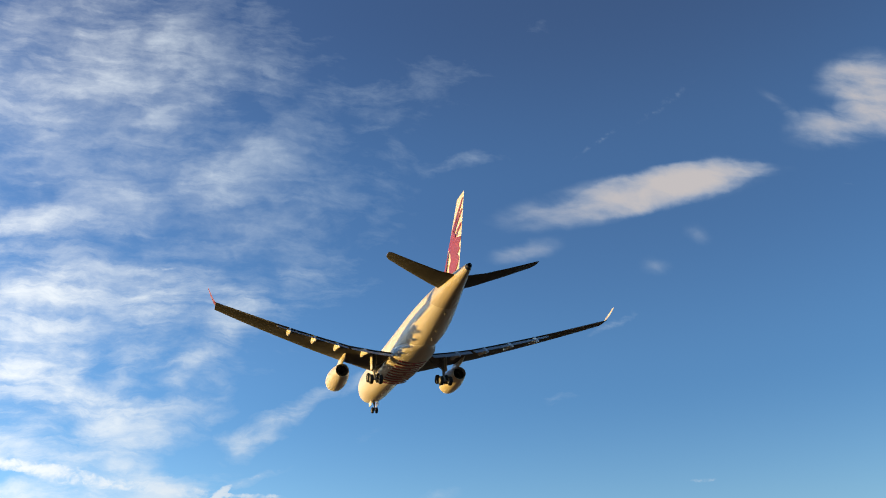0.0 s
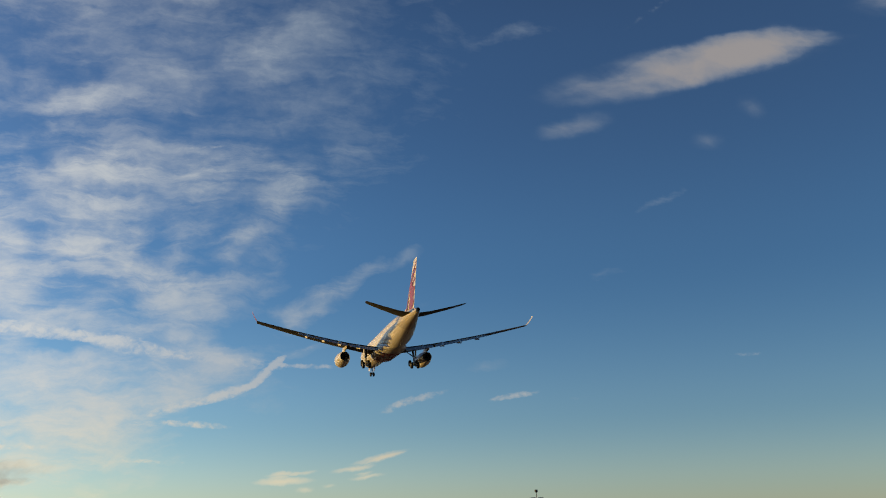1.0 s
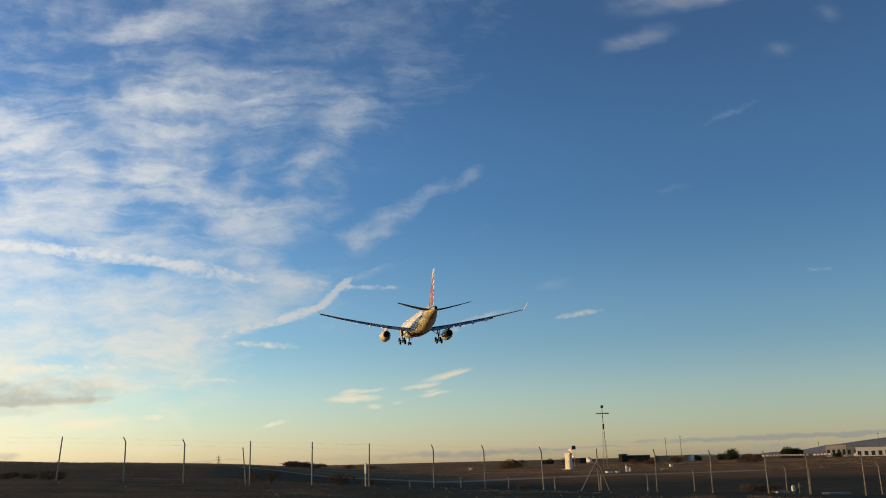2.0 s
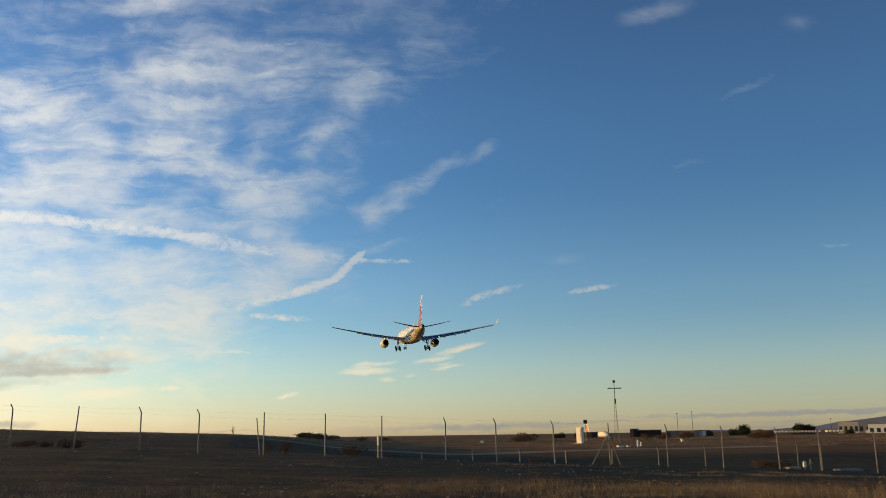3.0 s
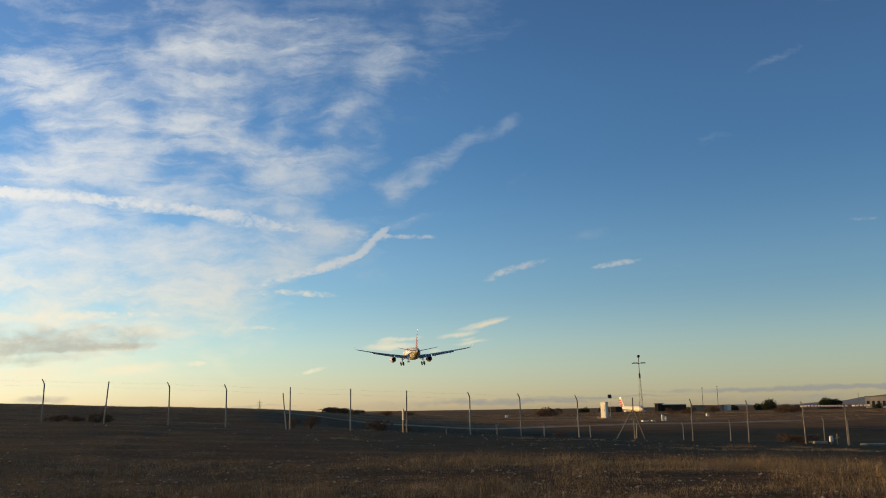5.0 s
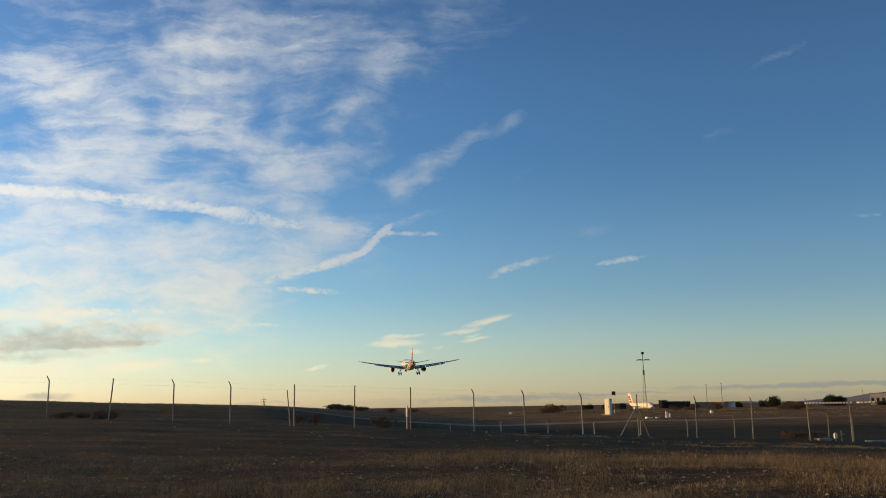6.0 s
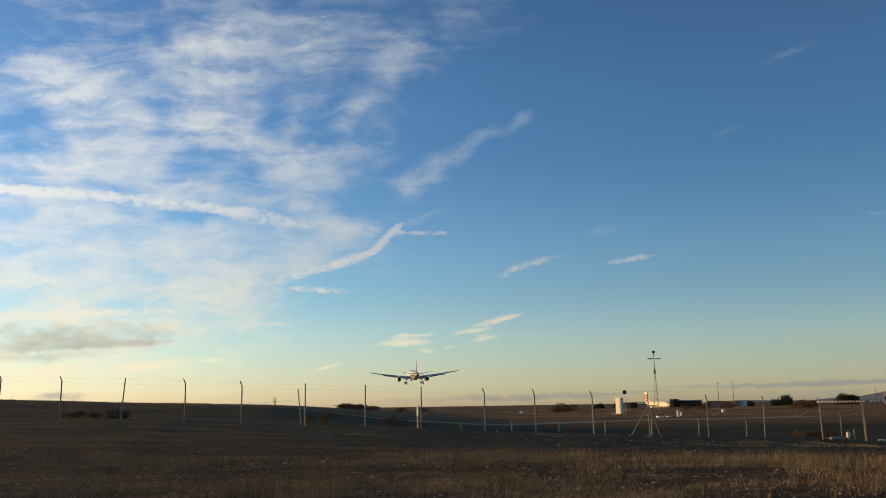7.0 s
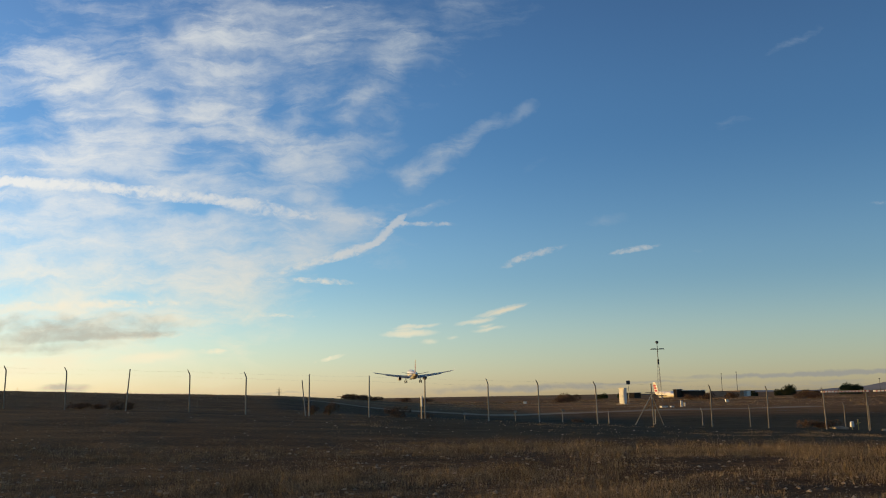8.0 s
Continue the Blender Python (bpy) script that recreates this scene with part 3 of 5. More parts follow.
def wheel(parent, at, radius, width):
    w = new("wheel")
    w.parent = parent
    w.location = at
    prof = [(0.52, -0.36), (0.86, -0.48), (0.97, -0.38), (1.0, -0.15), (1.0, 0.15), (0.97, 0.38), (0.86, 0.48), (0.52, 0.36)]
    rings = [[(width * p[1], radius * p[0] * math.cos(2 * math.pi * k / 24), radius * p[0] * math.sin(2 * math.pi * k / 24)) for k in range(24)] for p in prof]
    part("tyre", loft(rings), M_TYRE, w, "black rubber tyre", True)
    rim = [(0.5, -0.37), (0.46, -0.40), (0.2, -0.30), (0.14, -0.42), (0.14, 0.42), (0.2, 0.30), (0.46, 0.40), (0.5, 0.37)]
    rings = [[(width * p[1], radius * p[0] * math.cos(2 * math.pi * k / 16), radius * p[0] * math.sin(2 * math.pi * k / 16)) for k in range(16)] for p in rim]
    part("rim", loft(rings), M_STEEL, w)
    return w


def airliner():
    plane = thing("airliner", "white twin-engine airliner with burgundy tail, landing gear and flaps down", "airplane")
    prof = [(0, 0.06, 0.06, -0.95), (0.25, 0.5, 0.48, -0.9), (0.8, 0.98, 0.95, -0.8), (1.7, 1.5, 1.45, -0.6), (3.0, 2.05, 2.0, -0.38), (5.0, 2.55, 2.52, -0.14), (7.5, 2.8, 2.79, -0.02), (10, 2.82, 2.82, 0)]
    prof += [(x, 2.82, 2.82, 0) for x in (14, 18, 22, 26, 30, 34, 38, 41)]
    prof += [(44, 2.76, 2.74, 0.08), (47, 2.55, 2.5, 0.3), (50, 2.24, 2.16, 0.58), (53, 1.84, 1.78, 0.85), (56, 1.4, 1.38, 1.05), (59, 0.95, 0.98, 1.17), (61, 0.64, 0.68, 1.2), (62.4, 0.42, 0.45, 1.2)]
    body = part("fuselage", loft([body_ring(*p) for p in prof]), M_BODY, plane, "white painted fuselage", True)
    part("exhaust_outlet", loft([body_ring(62.35, 0.36, 0.38, 1.2, 20), body_ring(63.0, 0.30, 0.32, 1.2, 20), body_ring(63.0, 0.25, 0.27, 1.2, 20), body_ring(62.6, 0.22, 0.24, 1.2, 20)]), M_NOZZLE, plane, "dark auxiliary exhaust outlet")
    # belly fairing
    fair = [(18.2, 0.6, 0.25, -2.55), (19.5, 1.9, 0.75, -2.3), (21.5, 2.75, 1.2, -2.0), (24, 3.05, 1.45, -1.85), (30, 3.12, 1.5, -1.82), (34, 3.05, 1.45, -1.85), (37, 2.75, 1.25, -1.95), (39.5, 2.1, 0.9, -2.1), (41.3, 1.1, 0.45, -2.4), (42.2, 0.25, 0.1, -2.68)]
    part("belly_fairing", loft([body_ring(*p) for p in fair]), M_BELLY, plane, "pale grey belly fairing", True)
    # small aerials and drain masts under the fuselage
    for x, h in ((12.5, 0.35), (16.0, 0.3), (44.5, 0.4), (47.0, 0.3), (51.5, 0.35)):
        zb = -2.8 if x < 44 else (-2.62 if x < 46 else (-2.2 if x < 50 else -1.2))
        part("aerial", loft([[(0.03, station(x), zb + 0.1), (-0.03, station(x), zb + 0.1), (-0.02, station(x + 0.45), zb + 0.12), (0.02, station(x + 0.45), zb + 0.12)], [(0.02, station(x + 0.25), zb - h), (-0.02, station(x + 0.25), zb - h), (-0.02, station(x + 0.5), zb - h), (0.02, station(x + 0.5), zb - h)]]), M_DARKSTEEL, plane, "small dark aerial")
    # burgundy lettering across the belly as plain bars
    def under(v):
        return -1.84 - 1.49 * math.sqrt(max(1 - (v / 3.1) ** 2, 0)) - 0.05

    for x, lo, hi, w in [(22.4 + 2.75 * k + d, a, b, w) for k in range(5) for d, a, b, w in ((-0.72, -2.1, 2.1, 0.46), (0.72, -2.1, 2.1, 0.46), (0.0, 0.1, 0.55, 1.0))]:
        rows = [(lo + (hi - lo) * i / 10, under(lo + (hi - lo) * i / 10)) for i in range(11)]
        part("name_bar", loft([[(v, station(x - w / 2), z), (v, station(x + w / 2), z), (v, station(x + w / 2), z + 0.06), (v, station(x - w / 2), z + 0.06)] for v, z in rows]), M_MAROON, plane, "burgundy bar")
    for s in (-1, 1):
        side = [airfoil(le, c, s * y, z, t, WING_SET) for y, le, c, z, t in WING]
        wing = part("wing", loft(side), M_WING_SHADED, plane, "grey swept wing", True)
        # upper faces take the paler grey; the underside keeps its painted-in shade
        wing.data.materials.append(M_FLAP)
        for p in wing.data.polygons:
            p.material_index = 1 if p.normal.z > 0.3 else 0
        # winglet: canted outward and up
        tip = []
        for u in range(5):
            k = u / 4
            lat = 28.95 + 1.1 * k ** 0.9
            tip.append([(s * (lat + p[0] * 0.0), p[1], p[2]) for p in airfoil(39.4 + 1.9 * k, 1.75 - 0.95 * k, lat, 2.45 + 1.75 * k ** 1.15, 0.14 - 0.08 * k)])
        part("winglet", loft(tip), M_MAROON if s < 0 else M_PAINT, wing, "burgundy winglet" if s < 0 else "", True)
        # flaps
        for y0, y1, c0, c1, deg in ((3.1, 9.2, 2.5, 2.1, 24), (9.7, 20.4, 2.0, 1.35, 24)):
            rings = []
            for k in range(6):
                y = y0 + (y1 - y0) * k / 5
                _, le, c, z, t = lerp_rows(WING, y)
                cf = c0 + (c1 - c0) * k / 5
                te_z = z - c * math.sin(radians(WING_SET))
                rings.append(airfoil(le + c - 0.55, cf, s * y, te_z - 0.1, cf * 0.13, deg))
            part("flap", loft(rings), M_FLAP, wing, "lowered pale grey flap", True)
        # aileron, drooped a little
        rings = []
        for k in range(5):
            y = 20.8 + 7.2 * k / 4
            _, le, c, z, t = lerp_rows(WING, y)
            rings.append(airfoil(le + c - 0.35, 1.0 - 0.06 * k, s * y, z - 0.05 - c * math.sin(radians(WING_SET)), 0.12, 10))
        part("aileron", loft(rings), M_WING_SHADED, wing, "", True)
        # flap track fairings
        for y, ln in ((7.1, 5.2), (11.3, 5.0), (14.9, 4.5), (18.6, 4.0)):
            _, le, c, z, t = lerp_rows(WING, y)
            x0 = le + c - ln * 0.62
            rows = []
            for k in range(9):
                u = k / 8
                r = 0.40 * math.sin(math.pi * min(u * 1.02 + 0.03, 1.0)) ** 0.6 + 0.02
                drop = 0.32 + 0.1 * u + 2.0 * max(u - 0.5, 0) ** 1.2 * ln / 5
                rows.append([(s * y + r * 0.72 * math.cos(a), station(x0 + ln * u), z - 0.08 - drop + r * 1.25 * math.sin(a)) for a in [2 * math.pi * j / 14 for j in range(14)]])
            part("flap_track_fairing", loft(rows), M_BELLY, wing, "", True)
        # engine
        eng = new("engine")
        eng.parent = plane
        eng["label"] = "pale grey turbofan engine with a dark nozzle"
        ex, ez = s * 9.37, -2.95

        def eng_ring(xn, r, n=36, ez=ez, ex=ex):
            droop = (xn - 24) * -0.03
            return [(ex + r * math.cos(2 * math.pi * k / n), station(xn), ez - droop + r * math.sin(2 * math.pi * k / n)) for k in range(n)]

        part("nacelle", loft([eng_ring(*p) for p in ((21.6, 1.12), (20.4, 1.22), (20.15, 1.3), (20.2, 1.38), (20.6, 1.5), (21.6, 1.6), (23.2, 1.6), (25.0, 1.46), (26.5, 1.22), (27.5, 1.02), (27.5, 0.97), (26.4, 1.02))], (False, False)), M_PAINT, eng, "", True)
        part("nozzle", loft([eng_ring(*p) for p in ((26.45, 1.0), (26.3, 0.98), (25.6, 0.95), (25.6, 0.5), (26.6, 0.32), (27.3, 0.06))]), M_NOZZLE, eng, "dark metal exhaust nozzle", True)
        part("fan", loft([eng_ring(*p) for p in ((21.55, 1.12), (21.5, 0.4), (21.0, 0.1))]), M_NOZZLE, eng, "", True)
        rings = []
        for z0, x0, x1, hw in ((-1.75, 21.4, 27.2, 0.2), (-1.35, 22.6, 29.6, 0.24), (-0.75, 25.0, 31.0, 0.22), (-0.5, 26.2, 31.2, 0.16)):
            rings.append([(ex - hw, station(x0 + 0.6), z0), (ex, station(x0), z0), (ex + hw, station(x0 + 0.6), z0), (ex + hw, station(x1 - 0.9), z0), (ex, station(x1), z0), (ex - hw, station(x1 - 0.9), z0)])
        part("pylon", loft(rings), M_PAINT, eng, "", False)
        # tailplane
        tp = [(0.5, 53.6, 6.0, 1.15, 0.65), (3.0, 55.3, 4.7, 1.45, 0.55), (6.5, 57.7, 3.4, 2.1, 0.42), (9.3, 59.6, 2.3, 2.72, 0.2), (9.72, 60.3, 1.5, 2.82, 0.1)]
        tail = part("tailplane", loft([airfoil(le, c, s * y, z, t) for y, le, c, z, t in tp]), M_WING_SHADED, plane, "grey horizontal tailplane", True)
        # main gear
        leg = new("main_gear")
        leg.parent = plane
        leg["label"] = "lowered main landing gear with a four-wheel bogie"
        gx, gy = s * 5.34, station(32.0)
        part("strut", tube([(gx - s * 0.35, gy + 0.3, -1.3), (gx, gy + 0.05, -3.6), (gx, gy, -3.6), (gx, gy, -5.15)], [0.24, 0.24, 0.17, 0.17], 14), M_STEEL, leg, "", True)
        part("side_stay", tube([(gx - s * 2.3, gy + 0.3, -2.0), (gx - s * 0.1, gy, -3.5)], [0.11, 0.11], 10), M_STEEL, leg, "", True)
        part("drag_stay", tube([(gx, gy + 2.0, -1.7), (gx, gy, -3.6)], [0.09, 0.09], 10), M_STEEL, leg, "", True)
        part("torque_link", tube([(gx, gy - 0.2, -3.7), (gx, gy - 0.62, -4.3), (gx, gy - 0.2, -4.95)], [0.07, 0.08, 0.07], 8), M_STEEL, leg)
        tilt = 0.34
        part("bogie_beam", tube([(gx, gy + 1.05, -5.2 + tilt), (gx, gy - 1.05, -5.2 - tilt)], [0.17, 0.17], 12), M_STEEL, leg, "", True)
        part("gear_door", box(gx + s * 0.42, gy + 0.1, -2.75, 0.07, 1.5, 2.3, 0.03), M_PAINT, leg, "white gear door")
        for f, dz in ((0.99, tilt), (-0.99, -tilt)):
            part("axle", tube([(gx - 0.75, gy + f, -5.2 + dz), (gx + 0.75, gy + f, -5.2 + dz)], [0.1, 0.1], 10), M_STEEL, leg)
            for q in (-0.7, 0.7):
                wheel(leg, (gx + q, gy + f, -5.2 + dz), 0.70, 0.53)
    # fin
    fin = []
    for k in range(8):
        u = k / 7
        z = 1.6 + u * 9.9
        le, c = 50.2 + 9.3 * u, 8.3 - 5.2 * u
        t = 0.75 - 0.5 * u
        ring = []
        for q in airfoil(le, c, 0, 0, t):
            ring.append((q[2] * 0.95, q[1], z))
        fin.append(ring)
    fob = part("fin", loft(fin), M_PAINT, plane, "white tail fin", True)
    part("fin_root", loft([[(0.03, station(46.5), 2.55), (-0.03, station(46.5), 2.55), (-0.25, station(51.5), 2.3), (0.25, station(51.5), 2.3)], [(0.02, station(50.2), 3.4), (-0.02, station(50.2), 3.4), (-0.18, station(51.9), 3.4), (0.18, station(51.9), 3.4)]]), M_PAINT, fob)

    def fin_half(xn, z):
        u = (z - 1.6) / 9.9
        le, c, t = 50.2 + 9.3 * u, 8.3 - 5.2 * u, 0.75 - 0.5 * u
        v = min(max((xn - le) / c, 0.0), 1.0)
        return 0.95 * t * 0.62 * (2.6 * math.sqrt(v) * (1 - v) * 0.62 + 0.02)

    def fin_patch(name, outline, s):
        """A painted shape that follows the fin, 12 mm proud; outline in chord share and height."""
        bm = bmesh.new()
        rows = []
        for z, a, b in outline:
            u = (z - 1.6) / 9.9
            le, c = 50.2 + 9.3 * u, 8.3 - 5.2 * u
            rows.append([(le + c * (a + (b - a) * j / 8), z) for j in range(9)])
        grid = [[bm.verts.new((s * (fin_half(x, z) + 0.014 + (0.02 if s > 0 else 0.02)), station(x), z)) for x, z in r] for r in rows]
        for p, q in zip(grid, grid[1:]):
            for j in range(8):
                bm.faces.new((p[j], p[j + 1], q[j + 1], q[j]))
        part(name, bm, M_MAROON, fob, "burgundy painted emblem shape")

    for s in (-1, 1):
        fin_patch("emblem_shape", [(2.2, 0.46, 0.80), (3.1, 0.50, 0.94), (3.8, 0.46, 0.98), (4.4, 0.52, 0.86), (4.8, 0.46, 0.98), (5.3, 0.40, 0.90), (5.7, 0.30, 0.98), (6.2, 0.15, 0.99), (6.7, 0.12, 0.64), (7.2, 0.15, 0.56), (7.6, 0.17, 0.48)], s)
        fin_patch("emblem_stripe", [(2.0, 0.05, 0.24), (3.1, 0.06, 0.26), (4.2, 0.08, 0.25), (5.2, 0.10, 0.22), (6.0, 0.11, 0.19)], s)
        fin_patch("emblem_horn", [(7.6, 0.17, 0.36), (8.2, 0.21, 0.38), (9.0, 0.36, 0.54), (9.7, 0.54, 0.72), (10.3, 0.72, 0.88), (10.8, 0.88, 0.97)], s)
        fin_patch("emblem_horn", [(7.5, 0.38, 0.48), (8.0, 0.44, 0.56), (8.6, 0.54, 0.72), (9.2, 0.72, 0.94), (9.5, 0.86, 0.98)], s)
        fin_patch("emblem_ear", [(6.75, 0.66, 0.70), (7.1, 0.64, 0.76), (7.5, 0.70, 0.96), (7.9, 0.86, 0.98)], s)
    # nose gear
    ng = new("nose_gear")
    ng.parent = plane
    ng["label"] = "lowered nose landing gear"
    ny = station(6.7)
    part("strut", tube([(0, ny + 0.25, -2.3), (0, ny, -4.5)], [0.13, 0.11], 12), M_STEEL, ng, "", True)
    part("drag_stay", tube([(0, ny + 1.6, -2.5), (0, ny + 0.08, -3.7)], [0.07, 0.07], 8), M_STEEL, ng)
    part("axle", tube([(-0.4, ny, -4.45), (0.4, ny, -4.45)], [0.08, 0.08], 8), M_STEEL, ng)
    for s in (-1, 1):
        wheel(ng, (s * 0.36, ny, -4.45), 0.53, 0.40)
        part("gear_door", box(s * 0.62, ny + 0.6, -3.15, 0.05, 2.2, 0.85, 0.02), M_PAINT, ng, "white gear door")
    return plane


liner = airliner()


# ---- airfield fence ----
def post_mesh(height, bent):
    """A slim concrete post; a bent one has a cranked tip for the top strands."""
    if bent:
        pts, rad = [(0, 0, -0.25), (0, 0, height - 0.32), (-0.02, 0, height - 0.25), (-0.13, -0.06, height)], [0.042, 0.038, 0.036, 0.026]
    else:
        pts, rad = [(0, 0, -0.25), (0, 0, height * 0.6), (0, 0, height)], [0.042, 0.039, 0.034]
    return tube(pts, rad, 8)


def perimeter_fence():
    fence = thing("perimeter_fence", "grey posts with cranked tips and thin wire strands across the field", "fence")
    spots = [(-0.59, 1, 0), (-0.525, 1, 0), (-0.457, 1, 1), (-0.390, 1, 1), (-0.323, 0, 4), (-0.253, 1, 0), (-0.1905, 1, 0), (-0.120, 0, 0), (-0.053, 0, 0), (0.0096, 0, 0), (0.0808, 1, 0), (0.138, 1, -1), (0.2035, 1, -1), (0.267, 0, -1), (0.3335, 1, 0), (0.398, 1, 1), (0.464, 1, -1), (0.513, 1, 0), (0.58, 1, 0), (0.645, 1, 0), (0.71, 1, 1)]
    straight = part("post", post_mesh(2.45, False), M_POST, fence, "", True)
    cranked = part("post", post_mesh(2.5, True), M_POST, fence, "", True)
    used = set()
    tops = []
    for across, bent, lean in spots:
        src = cranked if bent else straight
        ob = src if src not in used else new("post", src.data)
        used.add(src)
        ob.parent = fence
        x = across * FENCE_Y
        z = ground_z(x, FENCE_Y)
        ob.matrix_local = pose(x, FENCE_Y, z, random.uniform(-1, 1), lean, random.uniform(-12, 12))
        tops.append((x, z))
    # a loose stay against one post, and two braces
    x = -0.126 * FENCE_Y
    part("stay", tube([(x + 0.15, FENCE_Y - 0.25, ground_z(x, FENCE_Y) - 0.1), (x - 0.1, FENCE_Y - 0.1, ground_z(x, FENCE_Y) + 2.1)], [0.035, 0.03], 8), M_POST, fence)
    x = 0.267 * FENCE_Y
    z = ground_z(x, FENCE_Y)
    part("brace", tube([(x - 1.15, FENCE_Y + 0.1, z - 0.1), (x - 0.05, FENCE_Y + 0.05, z + 1.75)], [0.035, 0.035], 8), M_POST, fence)
    part("brace", tube([(x + 0.95, FENCE_Y + 1.2, z - 0.1), (x + 0.05, FENCE_Y + 0.05, z + 1.6)], [0.03, 0.03], 8), M_POST, fence)
    for h in (2.40, 2.12, 1.1):
        pts = []
        for (x0, z0), (x1, z1) in zip(tops, tops[1:]):
            for k in range(4):
                u = k / 4
                pts.append((x0 + (x1 - x0) * u - 0.06 * (h > 2.2), FENCE_Y - 0.06, z0 + (z1 - z0) * u + h - 0.05 * math.sin(math.pi * u)))
        part("wire", tube(pts, [0.0014] * len(pts), 4), M_GALV, fence)


perimeter_fence()


def inner_fence():
    fence = thing("inner_fence", "row of shorter weathered stakes standing behind the fence", "fence")
    y = 60.0
    for across, top, bottom, bent in ((0.054, -0.0228, -0.0303, 0), (0.111, -0.017, -0.030, 0), (0.164, -0.0166, -0.0335, 0), (0.2165, -0.0195, -0.0376, 0), (0.269, -0.0185, -0.0379, 0), (0.3227, -0.0176, -0.0401, 1), (0.377, -0.016, -0.0442, 1), (0.486, -0.0141, -0.0475, 1), (0.5145, -0.0133, -0.0398, 1), (0.60, -0.013, -0.046, 1), (0.66, -0.012, -0.047, 1)):
        x = across * y
        g = ground_z(x, y)
        h = EYE + top * y - g
        p = part("stake", post_mesh(max(h, 0.5), bool(bent)), M_POST, fence, "", True)
        p.matrix_local = pose(x, y, g, random.uniform(-2, 2), random.uniform(-2, 2), random.uniform(-15, 15))
        if across < 0.18:
            part("plate", box(0, -0.07, max(h, 0.5) - 0.06, 0.22, 0.03, 0.14, 0.01), M_POST, p)


inner_fence()


def marker_post():
    y = 51.5
    x = 0.0056 * y
    m = thing("marker_post", "slim marker post with a white painted upper half", "post", (x, y, ground_z(x, y)), -40)
    part("shaft", box(0, 0, 0.3, 0.10, 0.06, 0.9, 0.012), M_POST, m)
    part("white_top", box(0, 0, 1.0, 0.13, 0.08, 0.62, 0.015), M_WHITE, m, "white painted board")


marker_post()


# ---- airfield equipment ----
def cabinet():
    y = 150.0
    x = 0.2336 * y
    z = ground_z(x, y)
    c = thing("equipment_cabinet", "tall white equipment cabinet on a concrete pad", "cabinet", (x, y, z), -52)
    part("pad", box(0, 0, 0.05, 2.0, 1.5, 0.16, 0.03), M_POST, c, "concrete pad")
    part("body", box(0, 0, 1.4, 1.1, 0.7, 2.55, 0.03), M_WHITE, c)
    part("roof", box(0, 0, 2.71, 1.22, 0.82, 0.09, 0.02), M_WHITE, c)
    part("door", box(-0.02, -0.37, 1.38, 0.86, 0.04, 2.2, 0.01), M_WHITE, c)
    part("handle", box(0.3, -0.41, 1.35, 0.05, 0.05, 0.25, 0.01), M_DARKSTEEL, c)


cabinet()


def mast():
    y = 190.0
    x = 0.276 * y
    z = ground_z(x, y)
    top = EYE + 0.0584 * y
    m = thing("antenna_mast", "slender grey antenna mast with a crossbar and lattice foot", "mast", (x, y, z), 10)
    m.matrix_world = pose(x + 0.12, y, z, 0, -0.8, 10)
    h = top - z
    low = h * 0.66
    legs = []
    for k in range(3):
        a = 2 * math.pi * k / 3 + 0.4
        foot, head = Vector((0.62 * math.cos(a), 0.62 * math.sin(a), 0)), Vector((0.14 * math.cos(a), 0.14 * math.sin(a), low))
        legs.append((foot, head))
        part("leg", tube([foot, head], [0.034, 0.03], 6), M_POST, m)
    bm = bmesh.new()
    for k in range(3):
        (f0, h0), (f1, h1) = legs[k], legs[(k + 1) % 3]
        for j in range(9):
            a, b = j / 9, (j + 1) / 9
            tube([f0.lerp(h0, a), f1.lerp(h1, b)], [0.012, 0.012], 4, bm)
            tube([f0.lerp(h0, b), f1.lerp(h1, b)], [0.010, 0.010], 4, bm)
    part("lattice", bm, M_GALV, m)
    part("collar", tube([(0, 0, low - 0.6), (0, 0, low + 0.5)], [0.2, 0.2], 10), M_DARKSTEEL, m)
    part("pole", tube([(0, 0, low - 0.5), (0, 0, h - 0.35)], [0.09, 0.065], 8), M_DARKSTEEL, m)
    bar = part("crossbar", box(0, 0, h - 1.75, 3.3, 0.2, 0.12, 0.04), M_DARKSTEEL, m)
    for s in (-1, 1):
        part("element", box(s * 0.9, -0.15, h - 1.62, 1.2, 0.12, 0.1, 0.03), M_GALV, bar)
    part("head", tube([(0, 0, h - 0.55), (0, 0, h - 0.35), (0, 0, h - 0.05), (0, 0, h + 0.05)], [0.16, 0.34, 0.34, 0.16], 12), M_DARKSTEEL, m, "dark lamp head")


mast()


